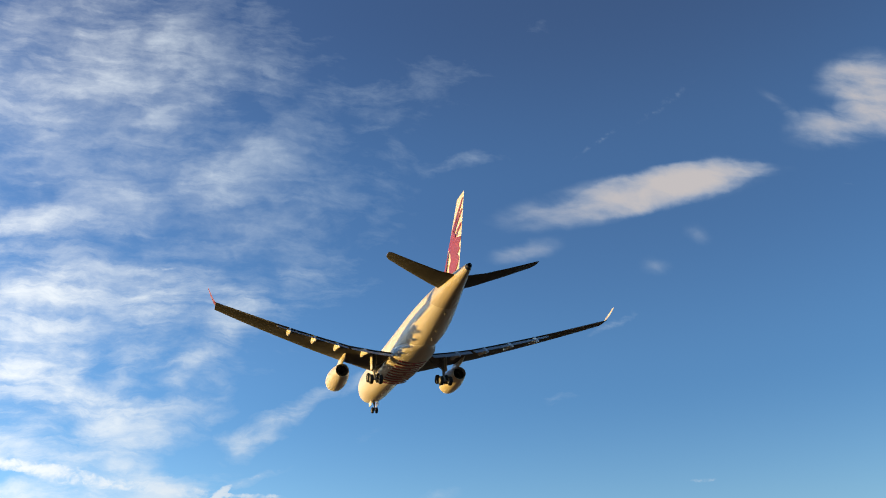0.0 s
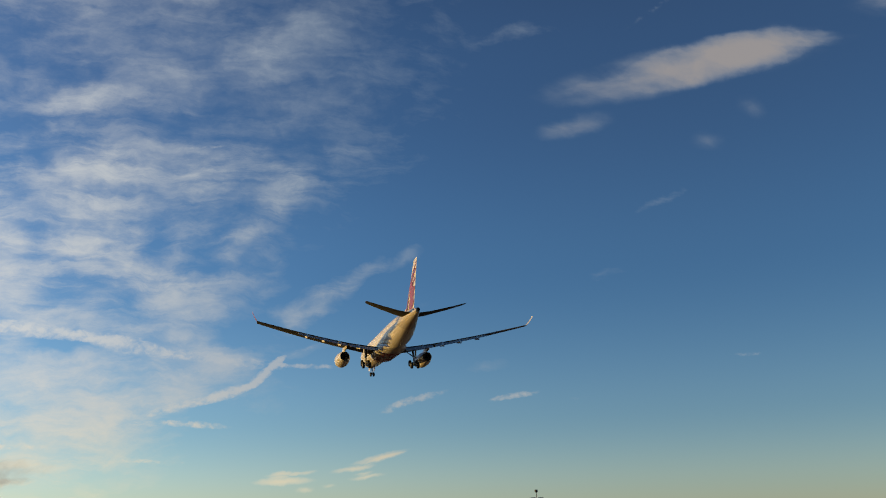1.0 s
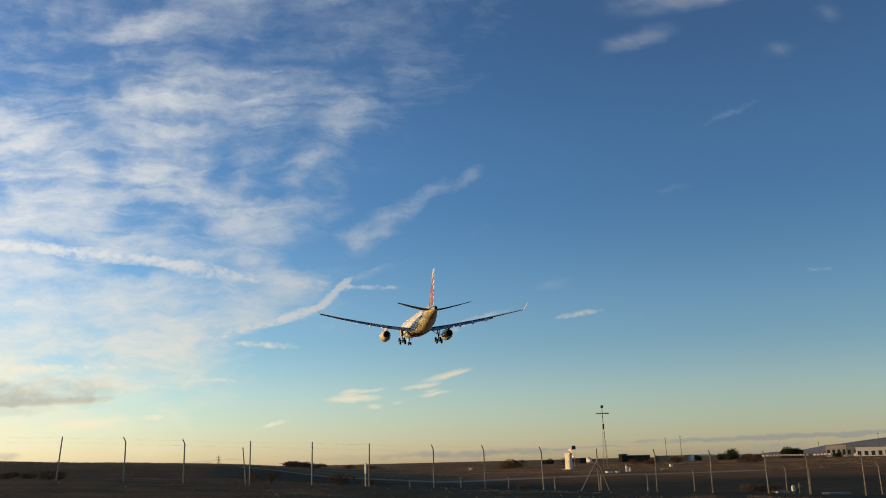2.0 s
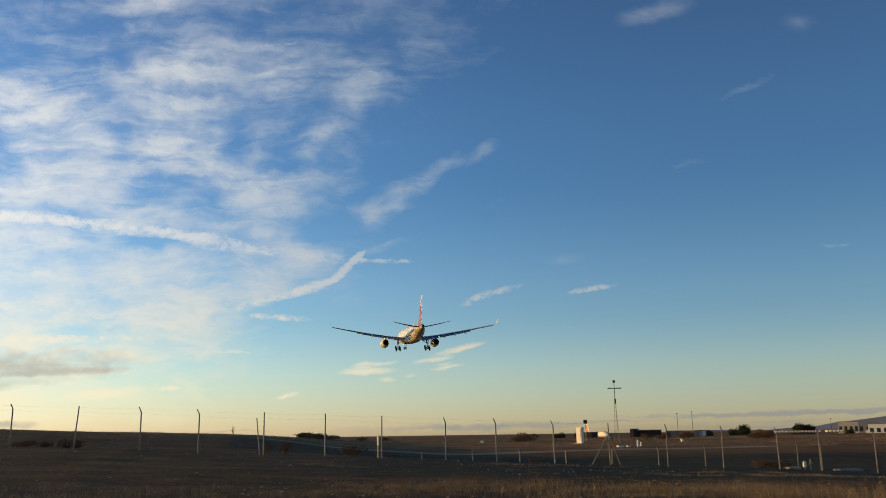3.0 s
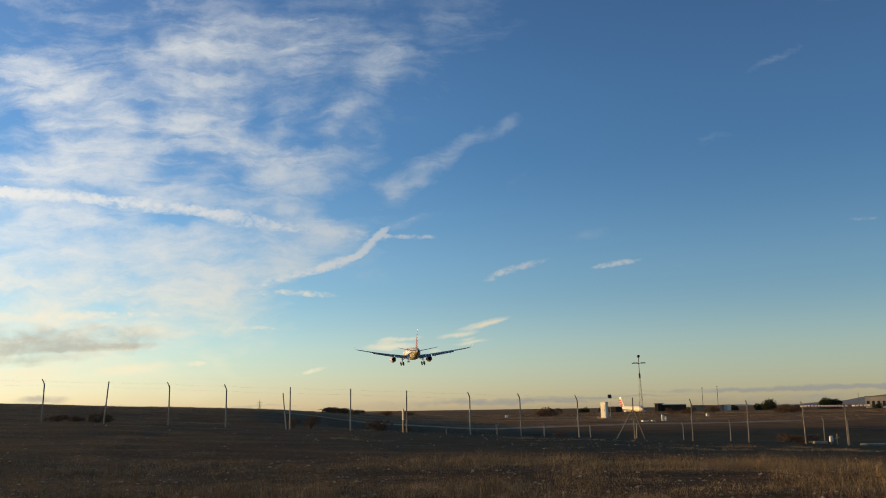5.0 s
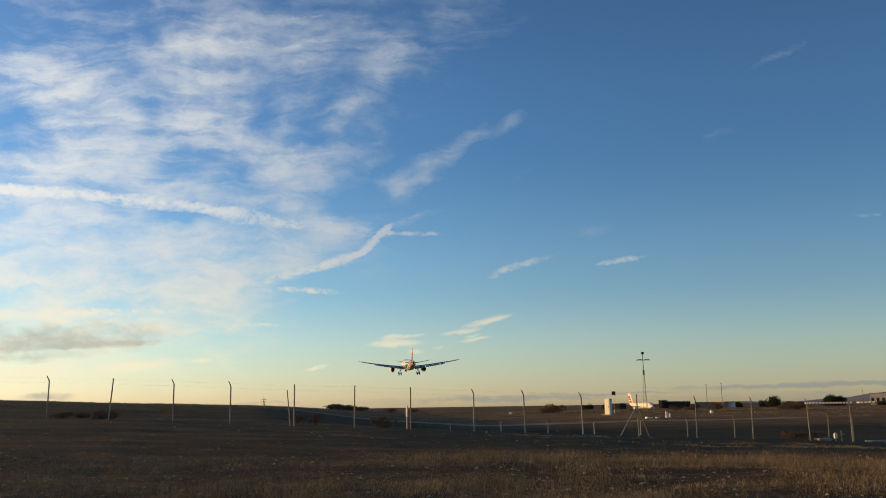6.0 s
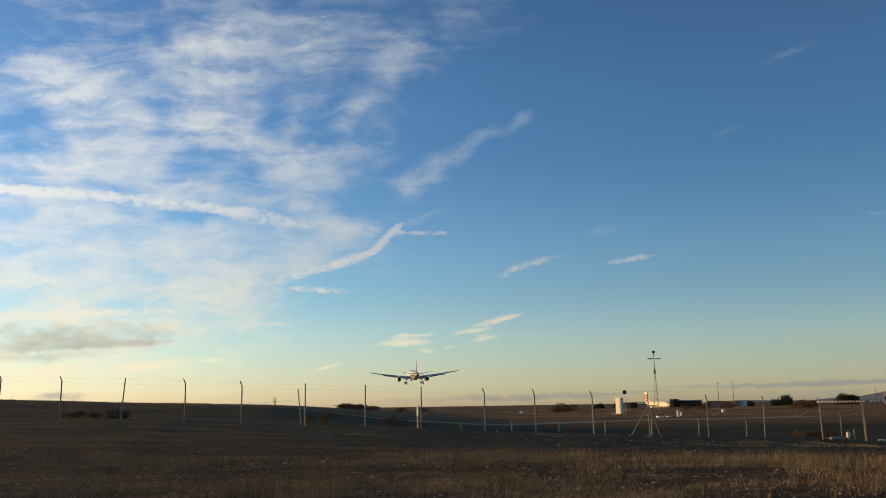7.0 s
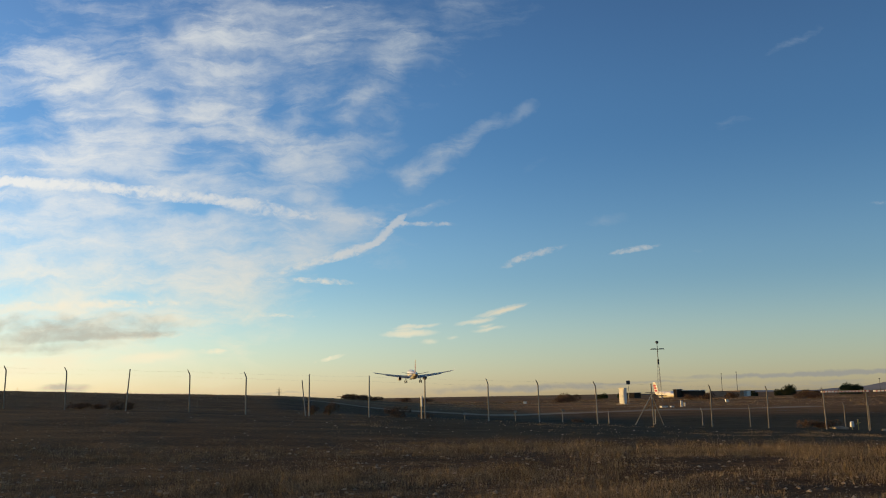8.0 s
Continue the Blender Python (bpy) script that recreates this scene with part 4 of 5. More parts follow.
def small_items():
    # box on a short pole behind the cabinet
    y = 175.0
    x = 0.2402 * y
    p = thing("sign_on_pole", "small dark box on a thin pole", "sign", (x, y, ground_z(x, y)))
    part("pole", tube([(0, 0, 0), (0, 0, 3.9)], [0.05, 0.05], 8), M_GALV, p)
    part("panel", box(0, 0, 4.05, 0.75, 0.2, 0.75, 0.04), M_DARKSTEEL, p)
    # runway light boxes beyond the fence
    y = 57.0
    for across, w, leg, h, mat, lab in ((0.4935, 0.20, 0.16, 0.30, M_WHITE, "small white instrument box on a short leg"), (0.5005, 0.09, 0.42, 0.20, M_YELLOW, "yellow marker light on a thin stem")):
        x = across * y
        g = ground_z(x, y)
        o = thing("marker_light", lab, "light", (x, y, g), group="marker lights by the fence")
        part("leg", tube([(0, 0, -0.1), (0, 0, leg)], [0.035, 0.03], 8), M_YELLOW, o)
        part("housing", box(0, 0, leg + h / 2, w, w, h, 0.02), mat, o)
        part("cap", tube([(0, 0, leg + h), (0, 0, leg + h + 0.03), (0, 0, leg + h + 0.07)], [w * 0.5, w * 0.62, w * 0.2], 10), mat, o)
        if mat is M_YELLOW:
            part("arm", tube([(-0.14, 0, leg - 0.05), (0.16, 0, leg + 0.05)], [0.025, 0.025], 6), M_YELLOW, o)
    for across, yy, w in ((0.478, 57.5, 0.9), (0.545, 57.0, 1.7)):
        x = across * yy
        s = thing("concrete_slab", "low pale concrete slab lying in the soil", "slab", (x, yy, ground_z(x, yy)), 6, "slabs by the fence")
        part("slab", box(0, 0, 0.06, w, 0.8, 0.16, 0.03), M_POST, s)
    # small boxes past the track
    for across, yy, w, h in ((0.300, 130, 0.3, 0.9), (0.3035, 131, 0.24, 0.6), (0.2795, 128, 0.9, 0.22), (0.289, 129, 0.5, 0.2), (0.352, 160, 0.5, 0.5), (0.122, 190, 0.6, 0.5)):
        x = across * yy
        o = thing("runway_light_box", "small pale equipment box in the dry grass", "box", (x, yy, ground_z(x, yy)), 5, "boxes past the track")
        part("housing", box(0, 0, h / 2, w, w, h, 0.03), M_WHITE, o)
        part("lid", box(0, 0, h + 0.02, w * 1.1, w * 1.1, 0.06, 0.015), M_GALV, o)


small_items()


def tall_pole(across, y, top):
    x = across * y
    g = ground_z(x, y)
    p = thing("floodlight_pole", "thin tall pole on the far airfield", "pole", (x, y, g), group="poles on the airfield")
    h = EYE + top * y - g
    part("shaft", tube([(0, 0, 0), (0, 0, h)], [0.22, 0.12], 8), M_DARKSTEEL, p)
    part("lamp_head", box(0, 0, h, 1.0, 0.4, 0.3, 0.05), M_DARKSTEEL, p)


for across, y, top in ((0.3475, 560, 0.0202), (0.365, 560, 0.0219), (0.604, 600, 0.020), (0.53, 620, 0.012)):
    tall_pole(across, y, top)


def pylon(across, y, top):
    x = across * y
    g = ground_z(x, y)
    h = EYE + top * y - g
    p = thing("power_pylon", "small dark lattice pylon on the skyline", "pylon", (x, y, g), 20)
    for sx, sy in ((-1, -1), (1, -1), (1, 1), (-1, 1)):
        part("leg", tube([(sx * h * 0.09, sy * h * 0.09, 0), (sx * h * 0.02, sy * h * 0.02, h * 0.75), (0, 0, h)], [0.2, 0.14, 0.1], 6), M_DARKSTEEL, p)
    bm = bmesh.new()
    for j in range(7):
        a, b = j / 7 * 0.75, (j + 1) / 7 * 0.75
        for sx, sy, tx, ty in ((-1, -1, 1, -1), (1, -1, 1, 1), (1, 1, -1, 1), (-1, 1, -1, -1)):
            ra, rb = h * (0.09 - 0.07 * a / 0.75), h * (0.09 - 0.07 * b / 0.75)
            tube([(sx * ra, sy * ra, a * h), (tx * rb, ty * rb, b * h)], [0.09, 0.09], 4, bm)
    part("lattice", bm, M_DARKSTEEL, p)
    for k in (0.72, 0.84):
        part("arm", box(0, 0, h * k, h * 0.3, 0.25, 0.25, 0.05), M_DARKSTEEL, p)


pylon(-0.1537, 900, 0.0138)
pylon(-0.443, 1100, 0.0178)


# ---- far aircraft and buildings ----
def far_airliner(across, y, turn, length, fin_mat, label):
    """A smaller airliner seen from the side, far off."""
    x = across * y
    g = ground_z(x, y)
    p = thing("far_airliner", label, "airplane", (x, y, g), turn, "aircraft far across the airfield")
    k = length / 37.5
    prof = [(0, 0.1, -0.5), (0.8, 0.9, -0.4), (2.5, 1.6, -0.15), (5, 1.95, 0), (24, 1.95, 0), (29, 1.6, 0.35), (33, 0.95, 0.9), (37, 0.25, 1.25)]
    part("fuselage", loft([[(k * r * math.cos(2 * math.pi * j / 20), k * (18 - q), k * (3.6 + zc + r * math.sin(2 * math.pi * j / 20))) for j in range(20)] for q, r, zc in prof]), M_WHITE, p, "", True)
    fin = part("fin", loft([[(k * s * 0.16, k * (18 - q), k * z) for s, q in ((-1, a), (0, a - 0.6), (1, a), (1, b), (0, b + 0.3), (-1, b))] for z, a, b in ((5.0, 30.0, 36.0), (7.0, 31.8, 36.6), (11.2, 35.0, 37.6))]), fin_mat, p, "striped tail fin")
    for j in range(3):
        z0 = 6.0 + 1.5 * j
        part("fin_stripe", box(0, k * (18 - (33.8 + 0.9 * j)), k * z0, k * 0.4, k * 4.0, k * 1.2, 0.03), M_RED if across < 0.4 else M_WING_SHADED, fin)
    for s in (-1, 1):
        part("wing", loft([airfoil_small(k, 13.0 + 0.5 * v * 0.9, 5.6 - 4.2 * v / 16, s * v, 2.6 + v * 0.09) for v in (1.5, 6, 16)]), M_WING_SHADED, p)
        part("tailplane", loft([airfoil_small(k, 32.5 + 0.55 * v, 3.2 - 1.8 * v / 6, s * v, 4.6 + v * 0.08) for v in (0.4, 6)]), M_WING_SHADED, p)
        part("engine", tube([(k * s * 5.6, k * (18 - 11.5), k * 1.7), (k * s * 5.6, k * (18 - 12), k * 1.7), (k * s * 5.6, k * (18 - 15.5), k * 1.8)], [k * 0.8, k * 1.0, k * 0.6], 14), M_WHITE, p, "", True)
        part("main_gear", tube([(k * s * 3.6, k * (18 - 18.5), 0), (k * s * 3.6, k * (18 - 18.5), k * 2.6)], [k * 0.5, k * 0.2], 8), M_DARKSTEEL, p)
    part("nose_gear", tube([(0, k * (18 - 5), 0), (0, k * (18 - 5), k * 2.2)], [k * 0.35, k * 0.15], 8), M_DARKSTEEL, p)
    return p


def airfoil_small(k, le, chord, lateral, z):
    return [(k * lateral, k * (18 - le - chord * u), k * (z + h)) for u, h in ((0, 0), (0.2, 0.22), (0.6, 0.16), (1, 0), (0.6, -0.1), (0.2, -0.16))]


taxiing = far_airliner(0.2840, 619, -172, 44.0, M_WHITE, "white airliner with a red striped tail fin, taxiing")
far_airliner(0.598, 620, 92, 36.0, M_WHITE, "white parked airliner with a plain pale fin")


def low_building(across0, across1, y, base, top, wall, label, bays=5, roof=None):
    x0, x1 = across0 * y, across1 * y
    w, h = x1 - x0, (top - base) * y
    z = min(EYE + base * y, ground_z((x0 + x1) / 2, y))
    h = EYE + top * y - z
    b = thing("airport_building", label, "building", ((x0 + x1) / 2, y, z), -32, "buildings along the airfield")
    d = 12.0
    part("wall", box(0, 0, h / 2, w, d, h, 0.05), wall, b)
    part("roof", box(0, 0, h + 0.15, w + 0.8, d + 0.8, 0.35, 0.08), roof or M_ROOF, b)
    for k in range(bays):
        wx = -w / 2 + w * (k + 0.5) / bays
        f = part("window", box(wx, -d / 2 - 0.02, h * 0.52, w / bays * 0.55, 0.1, h * 0.35, 0.02), M_GLASS, b)
        part("sill", box(wx, -d / 2 - 0.12, h * 0.32, w / bays * 0.62, 0.2, 0.12, 0.02), wall, f)


# this block is added in place of a dark mound on the skyline
low_building(0.2385, 0.2505, 520, -0.002, 0.0002, M_DARKWALL, "low dark mound built as a roofed block", 0)
low_building(0.2945, 0.2985, 555, -0.002, 0.0032, M_DARKWALL, "small dark square airport hut", 0)
low_building(0.2985, 0.325, 560, -0.002, 0.0018, M_DARKWALL, "long low dark airport building with a pale roof", 0, M_WHITE)
# plain block added in place of white vehicles
low_building(0.3685, 0.3775, 565, -0.002, 0.0006, M_WHITE, "low white sunlit block standing in for vehicles", 0)
low_building(0.3365, 0.369, 560, -0.002, 0.0004, M_CLAY, "long low reddish airport building", 0, M_CLAY)
low_building(0.540, 0.562, 640, -0.002, 0.0080, M_WALL, "grey airport hangar with flat roof", 4)
low_building(0.563, 0.588, 680, -0.002, 0.0072, M_ROOF, "dark airport hangar with flat roof", 3)
low_building(0.578, 0.622, 600, -0.002, 0.0050, M_WHITE, "pale sunlit terminal block", 6)
low_building(0.618, 0.69, 640, -0.002, 0.0075, M_WHITE, "white sunlit terminal block", 8)


def barrier(across, y):
    x = across * y
    b = thing("runway_barrier", "low red and white barrier block", "barrier", (x, y, ground_z(x, y)), -50, "red and white barriers")
    h = 2.3
    part("board", box(0, 0, h - 0.55, 1.7, 0.3, 0.9, 0.05), M_WHITE, b)
    part("red_end", box(1.12, 0, h - 0.55, 0.55, 0.28, 0.85, 0.05), M_RED, b)
    for s in (-0.4, 0.4):
        part("foot", box(s, 0, (h - 1.0) / 2, 0.14, 0.24, h - 1.0, 0.02), M_DARKSTEEL, b)


for k in range(14):
    barrier(0.4625 + 0.0040 * k, 480)
for k in range(5):
    barrier(0.5235 + 0.0045 * k, 490)


# ---- distant hills ----
def hills():
    bm = bmesh.new()
    rows = []
    for k in range(61):
        a = radians(20 + 0.9 * k)
        rise = smoothstep(23, 36, 20 + 0.9 * k)
        top = 4300 * (0.0005 + 0.0185 * rise + 0.0015 * noise.noise((k * 0.22, 1.3, 0)) + 0.0015 * noise.noise((k * 0.9, 4.3, 0)))
        s, c = math.sin(a), math.cos(a)
        rows.append([(4000 * s, 4000 * c, -20), (4300 * s, 4300 * c, max(top, -10)), (4600 * s, 4600 * c, -20)])
    vs = [[bm.verts.new(p) for p in r] for r in rows]
    for p, q in zip(vs, vs[1:]):
        for j in range(2):
            bm.faces.new((p[j], p[j + 1], q[j + 1], q[j]))
    h = part("distant_hills", bm, M_FARHILL, smooth=True)
    tagged(h, "blue-grey range of distant hills on the horizon", "hills", kind="structure")


hills()


# ---- plants ----
def shrub(across, y, w, h, mat, label, n=260, at=None, name="shrub"):
    """Many small leaf clumps on thin branching stems, uneven in outline."""
    x = across * y
    s = thing(name, label, "tree" if name == "tree" else "shrub", (x, y, ground_z(x, y) - 0.05), random.uniform(0, 360), "bushes on the field" if name == "shrub" else "trees on the airfield")
    rng = random.Random(int(across * 10000) + int(y))
    bm = bmesh.new()
    lobes = [(rng.uniform(-0.34, 0.34) * w, rng.uniform(-0.3, 0.3) * w, rng.uniform(0.22, 0.62) * h, rng.uniform(0.2, 0.34) if name == "shrub" else rng.uniform(0.28, 0.4)) for _ in range(10)]
    for cx, cy, cz, r in lobes:
        tube([(0, 0, 0), (cx * 0.5, cy * 0.5, cz * 0.6), (cx, cy, cz)], [h * 0.035, h * 0.022, h * 0.008], 5, bm)
    part("stems" if name == "shrub" else "trunk", bm, M_BARK, s)
    bm = bmesh.new()
    for _ in range(n):
        cx, cy, cz, r = rng.choice(lobes)
        d = Vector((rng.gauss(0, 1), rng.gauss(0, 1), rng.gauss(0, 0.8)))
        d = d.normalized() * rng.uniform(0.3, 1.0) ** 0.5
        p = Vector((cx + d.x * r * w, cy + d.y * r * w, max(cz + d.z * r * h * 1.1, h * 0.04)))
        q = max(w, h) * rng.uniform(0.02, 0.05)
        e = Euler((rng.uniform(0, 6), rng.uniform(0, 6), rng.uniform(0, 6))).to_matrix()
        c = [bm.verts.new(p + e @ Vector(v) * q) for v in ((-1, 0, 0), (0, -0.6, 0.25), (1, 0, 0), (0, 0.6, 0.25), (0, 0, 1.0))]
        bm.faces.new((c[0], c[1], c[4]))
        bm.faces.new((c[1], c[2], c[4]))
        bm.faces.new((c[2], c[3], c[4]))
        bm.faces.new((c[3], c[0], c[4]))
    part("crown", bm, mat, s)


BUSH = "brown leafless scrub bush on the dark field"
for across, y, w, h in ((-0.372, 56, 1.6, 0.6), (-0.355, 57, 1.2, 0.5), (-0.330, 56, 1.3, 1.0), (-0.318, 56.5, 1.0, 0.8), (-0.116, 57, 1.0, 0.8), (-0.098, 56, 1.2, 1.15), (-0.022, 56, 1.7, 0.85), (0.009, 60, 1.0, 0.5), (0.444, 56.5, 1.3, 0.75), (0.455, 57, 1.0, 0.6), (0.470, 56, 1.3, 0.75), (0.181, 58, 1.0, 0.4)):
    shrub(across, y, w, h, M_SHRUB, BUSH, 330)
for across, y, w, h in ((-0.072, 165, 4.4, 1.3), (-0.060, 168, 4.4, 1.2), (-0.045, 170, 3.2, 1.0), (-0.012, 175, 2.4, 1.2), (0.012, 210, 3.0, 1.2), (0.163, 200, 4.0, 1.9), (0.172, 205, 5.0, 2.3), (0.442, 200, 5.0, 2.2), (0.452, 205, 4.0, 1.8), (0.331, 240, 5.0, 2.2), (0.31, 260, 4.0, 1.9), (0.36, 300, 6.0, 2.6)):
    shrub(across, y, w, h, M_SHRUB, "low dark scrub bush beyond the fence", 420)
for across, y, w, h in ((0.495, 540, 12.0, 8.4), (0.4245, 620, 9.0, 7.5), (0.4135, 640, 7.0, 5.0), (0.442, 600, 7.0, 4.2), (0.457, 600, 5.0, 3.0), (0.55, 560, 6.0, 3.5), (0.384, 640, 7.0, 3.5), (0.235, 700, 9.0, 4.0), (0.21, 720, 8.0, 3.4)):
    shrub(across, y, w, h + 2.8 * smoothstep(500, 570, y), M_TREE, "dark rounded tree on the airfield skyline", 2600, name="tree")


def skyline_scrub():
    """Low uneven growth along the far edge of the field."""
    rng = random.Random(5)
    bm = bmesh.new()
    for _ in range(5200):
        across = rng.uniform(-0.07, 0.8)
        y = rng.uniform(190, 520)
        x = across * y
        if noise.noise((x * 0.02, y * 0.01, 2)) < -0.05:
            continue
        q = rng.uniform(0.06, 0.24)
        p = Vector((x, y, ground_z(x, y) + q * rng.uniform(0, 1.0)))
        e = Euler((rng.uniform(0, 6), rng.uniform(0, 6), rng.uniform(0, 6))).to_matrix()
        c = [bm.verts.new(p + e @ Vector(v) * q) for v in ((-1, 0, 0), (0, -0.8, 0.2), (1, 0, 0), (0, 0.8, 0.2), (0, 0, 0.9))]
        for f in ((0, 1, 4), (1, 2, 4), (2, 3, 4), (3, 0, 4)):
            bm.faces.new([c[i] for i in f])
    s = part("far_scrub", bm, M_SHRUB)
    tagged(s, "low brown scrub scattered over the airfield plain", "scrub", kind="stuff")


skyline_scrub()


def dirt_track():
    """A paler strip of bare earth that runs behind the fence."""
    bm = bmesh.new()
    prev = None
    for k in range(60):
        x = -14 + 70 * k / 59
        yc = 108 + 14 * math.sin((x + 14) / 70 * 1.6) + 0.8 * noise.noise((x * 0.1, 0, 0))
        row = [bm.verts.new((x, yc + d, ground_z(x, yc + d) + 0.03)) for d in (-1.6, -0.5, 0.5, 1.6)]
        if prev:
            for j in range(3):
                bm.faces.new((prev[j], row[j], row[j + 1], prev[j + 1]))
        prev = row
    t = part("dirt_track", bm, M_TRACK, smooth=True)
    tagged(t, "pale dirt track behind the fence", "track", kind="structure")


M_TRACK = material("track_earth", (0.38, 0.26, 0.155), 0.95, spread=0.3, scale=0.6, spec=0.1)
dirt_track()


def grass():
    """Fine straw blades in loose tufts, a denser and taller strip to one side, bare stony patches between."""
    rng = random.Random(11)
    verts, faces = [], []
    for _ in range(140000):
        r = 9.0 + 42.0 * rng.random() ** 1.35
        a = radians(rng.uniform(-34, 40))
        if rng.random() < 0.1:
            r, a = 2.5 + 30.0 * rng.random(), radians(rng.uniform(40, 326))
        x, y = r * math.sin(a), r * math.cos(a)
        patch = noise.noise((x * 0.22, y * 0.30, 5)) + 0.6 * noise.noise((x * 0.8, y * 0.8, 8))
        strip = math.exp(-((r - 26.5) / 2.3) ** 2) * smoothstep(-1, 8, x)
        dens = 0.34 + 0.85 * patch + 0.012 * x + 0.75 * strip + 0.22 * smoothstep(24, 14, r) - 0.6 * smoothstep(28, 33, r)
        if rng.random() > dens:
            continue
        g = ground_z(x, y)
        tall = rng.uniform(0.03, 0.11) + 0.34 * rng.random() ** 4 * max(dens, 0) + 0.06 * strip * rng.random()
        for _ in range(rng.randint(4, 8)):
            bx, by = x + rng.gauss(0, 0.09), y + rng.gauss(0, 0.09)
            h = tall * rng.uniform(0.3, 1.0)
            t = rng.uniform(0, 6.283)
            lx, ly = rng.gauss(0, 0.45) * h, rng.gauss(0, 0.45) * h
            w = 0.0010 + 0.000065 * r
            wx, wy = w * math.cos(t), w * math.sin(t)
            i = len(verts)
            verts += [(bx - wx, by - wy, g - 0.03), (bx + wx, by + wy, g - 0.03), (bx + lx * 0.4 + wx * 0.7, by + ly * 0.4 + wy * 0.7, g + h * 0.6), (bx + lx * 0.4 - wx * 0.7, by + ly * 0.4 - wy * 0.7, g + h * 0.6), (bx + lx, by + ly, g + h)]
            faces += [(i, i + 1, i + 2, i + 3), (i + 3, i + 2, i + 4)]
    me = bpy.data.meshes.new("dry_grass")
    me.from_pydata(verts, [], faces)
    me.materials.append(M_DRY)
    tagged(new("dry_grass", me), "sparse dry straw-coloured grass tufts on the field", "grass", kind="stuff")


grass()


def hill_grass():
    """Short straw stubble on the low rise behind the fence."""
    rng = random.Random(47)
    verts, faces = [], []
    for _ in range(11000):
        across = rng.uniform(-0.75, 0.10)
        y = 56 + 130 * rng.random() ** 1.2
        x = across * y
        if rng.random() > 0.55 + 0.9 * noise.noise((x * 0.06, y * 0.05, 3)):
            continue
        g = ground_z(x, y)
        for _ in range(3):
            bx, by = x + rng.gauss(0, 0.25), y + rng.gauss(0, 0.25)
            h = rng.uniform(0.04, 0.10)
            t = rng.uniform(0, 6.283)
            w = 0.008 + 0.00012 * y
            i = len(verts)
            verts += [(bx - w * math.cos(t), by - w * math.sin(t), g - 0.03), (bx + w * math.cos(t), by + w * math.sin(t), g - 0.03), (bx + rng.gauss(0, 0.06), by + rng.gauss(0, 0.06), g + h)]
            faces.append((i, i + 1, i + 2))
    me = bpy.data.meshes.new("hill_grass")
    me.from_pydata(verts, [], faces)
    me.materials.append(M_DRY)
    tagged(new("hill_grass", me), "short brown stubble on the low rise behind the fence", "grass", kind="stuff")


hill_grass()


def plain_grass():
    """Straw tufts over the airfield plain beyond the fence."""
    rng = random.Random(31)
    verts, faces = [], []
    for _ in range(26000):
        across = rng.uniform(-0.75, 0.85)
        y = 118 + 290 * rng.random() ** 1.1
        x = across * y
        keep = 0.35 + 0.9 * noise.noise((x * 0.015, y * 0.035, 9)) + (0.3 if y > 130 and across > 0 else -0.25)
        if rng.random() > keep or abs(y - 112) < 8:
            continue
        g = ground_z(x, y)
        for _ in range(4):
            bx, by = x + rng.gauss(0, 0.5), y + rng.gauss(0, 0.5)
            h = rng.uniform(0.06, 0.17)
            t = rng.uniform(0, 6.283)
            w = 0.03 + 0.0002 * y
            i = len(verts)
            verts += [(bx - w * math.cos(t), by - w * math.sin(t), g - 0.03), (bx + w * math.cos(t), by + w * math.sin(t), g - 0.03), (bx + rng.gauss(0, 0.1), by + rng.gauss(0, 0.1), g + h)]
            faces.append((i, i + 1, i + 2))
    me = bpy.data.meshes.new("plain_grass")
    me.from_pydata(verts, [], faces)
    me.materials.append(M_DRY)
    tagged(new("plain_grass", me), "dry straw-coloured grass over the airfield plain", "grass", kind="stuff")


plain_grass()


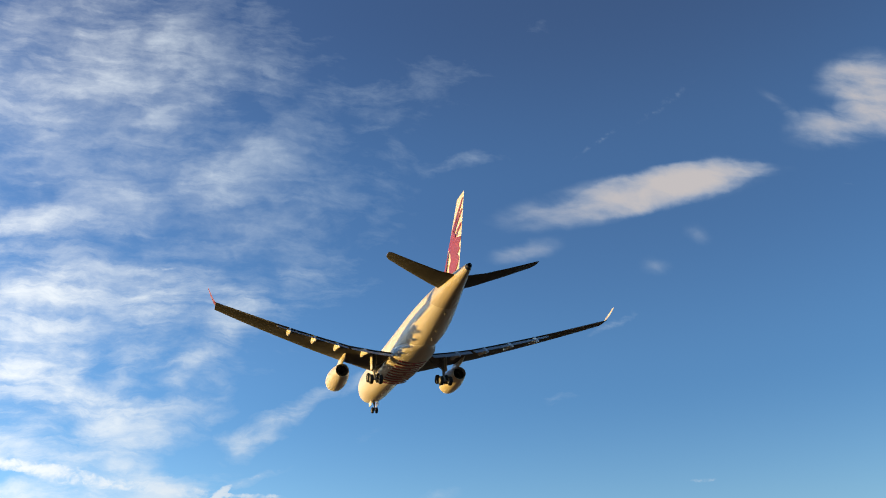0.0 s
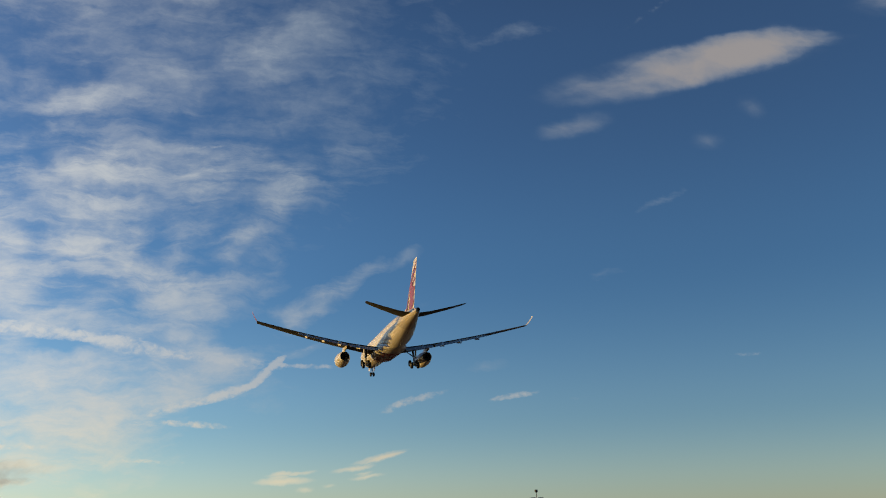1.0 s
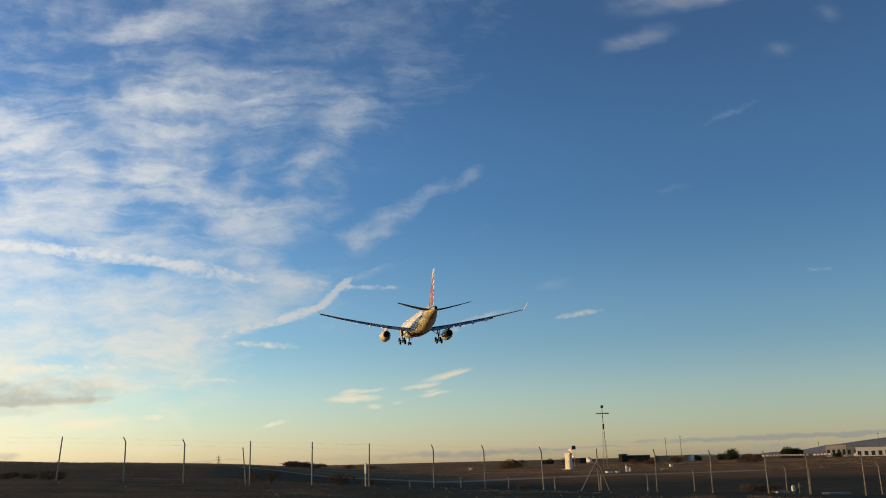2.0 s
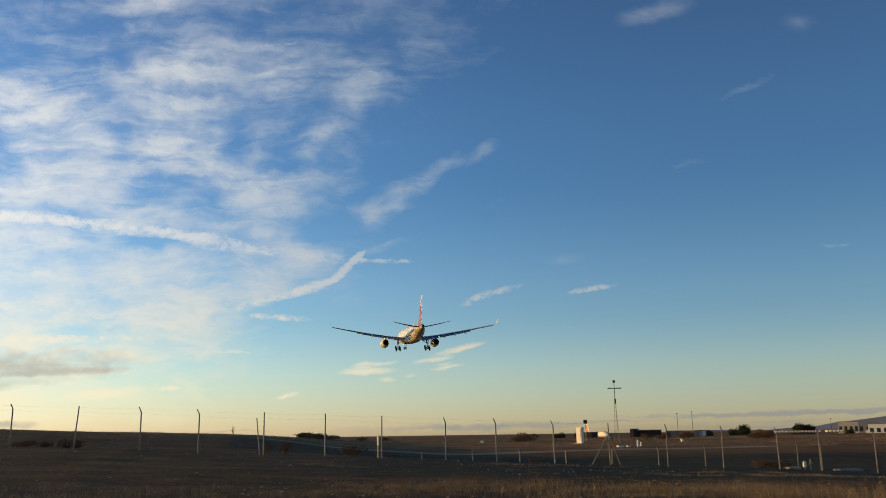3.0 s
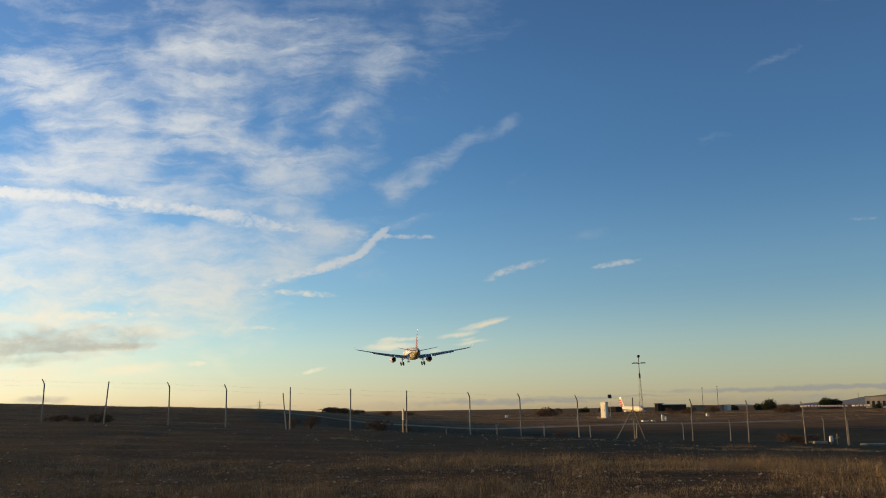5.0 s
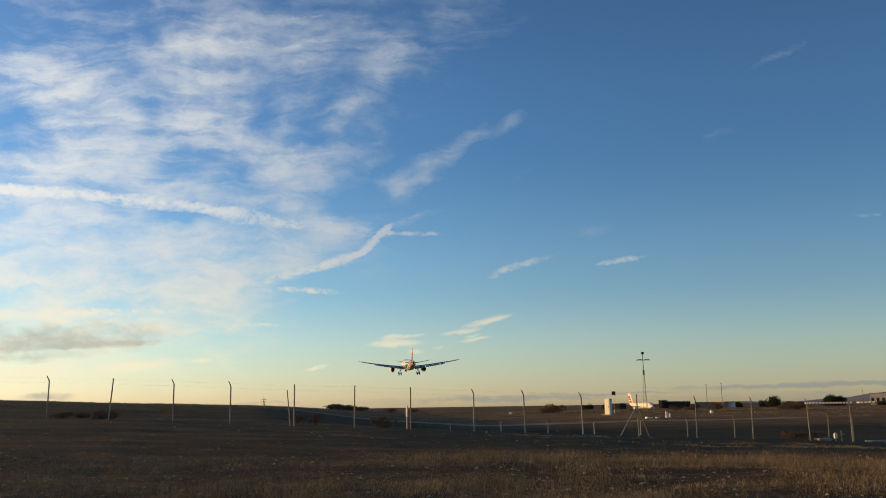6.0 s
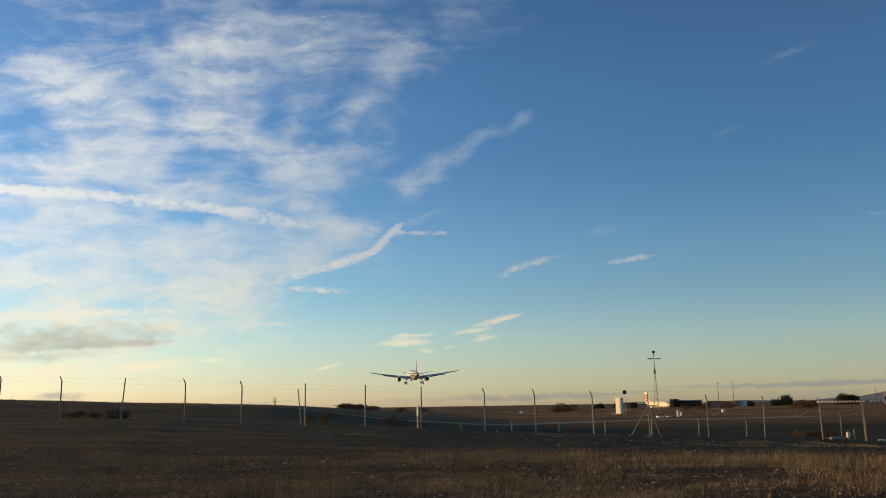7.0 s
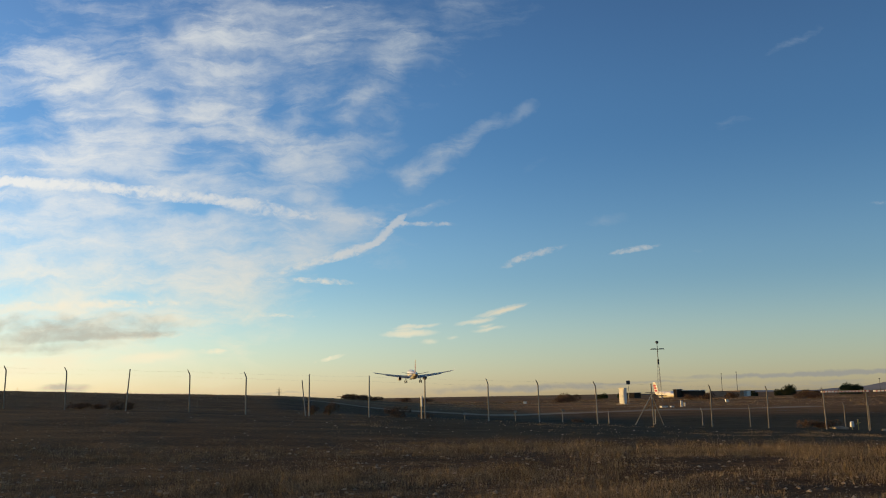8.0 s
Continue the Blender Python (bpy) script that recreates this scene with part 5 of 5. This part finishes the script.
def stones():
    rng = random.Random(23)
    verts, faces = [], []
    for _ in range(14000):
        r = 9.0 + 44.0 * rng.random() ** 1.9
        a = radians(rng.uniform(-38, 42))
        if rng.random() < 0.15:
            r, a = 2.0 + 30.0 * rng.random(), radians(rng.uniform(42, 322))
        x, y = r * math.sin(a), r * math.cos(a)
        if r > 29 and rng.random() > 0.3:
            continue
        q = 0.007 + 0.045 * rng.random() ** 9 + 0.00022 * r
        g = ground_z(x, y)
        i = len(verts)
        for v in ((1, 0, 0), (0, 1, 0), (-1, 0, 0), (0, -1, 0), (0, 0, 0.75), (0, 0, -0.6), (0.6, 0.6, 0.45), (-0.6, -0.5, 0.4)):
            verts.append((x + v[0] * q * rng.uniform(0.7, 1.4), y + v[1] * q * rng.uniform(0.7, 1.4), g + v[2] * q * rng.uniform(0.6, 1.2) + q * 0.2))
        for f in ((0, 6, 4), (6, 1, 4), (1, 2, 4), (2, 7, 4), (7, 3, 4), (3, 0, 4), (0, 1, 6), (2, 3, 7), (1, 0, 5), (2, 1, 5), (3, 2, 5), (0, 3, 5)):
            faces.append([i + k for k in f])
    me = bpy.data.meshes.new("field_stones")
    me.from_pydata(verts, [], faces)
    me.materials.append(M_STONE)
    tagged(new("field_stones", me), "small pale stones scattered over the dark soil", "stones", kind="stuff")


stones()


def motions():
    """The airliner descends in a straight line at about 65 m/s."""
    rows = []
    for t, x, y, z, pitch, bank, yaw in (
        (0.0, 23.6, 125.6, 48.8, 4.2, -1.5, 3.4),
        (1.0, 20.6, 190.9, 45.1, 4.0, -1.1, 3.7),
        (2.0, 17.2, 255.2, 41.4, 3.9, -1.4, 3.9),
        (3.5, 12.4, 352.6, 36.1, 3.8, -1.1, 4.1),
        (4.5, 9.1, 418.9, 32.4, 3.7, -1.05, 4.1),
        (6.0, 4.1, 519.6, 26.4, 3.7, -0.95, 4.1),
        (8.0, -2.5, 652.1, 18.2, 3.7, -1.0, 4.1),
    ):
        rows.append((t, pose(x, y, z, pitch, bank, yaw)))
    walk(liner, rows)
    # the far airliner taxis slowly across behind the mast
    ends = ((0.0, 164.7, 697.3), (8.0, 175.7, 618.8))
    walk(taxiing, [(t, pose(x, y, ground_z(x, y), 0, 0, -172)) for t, x, y in ends])


motions()
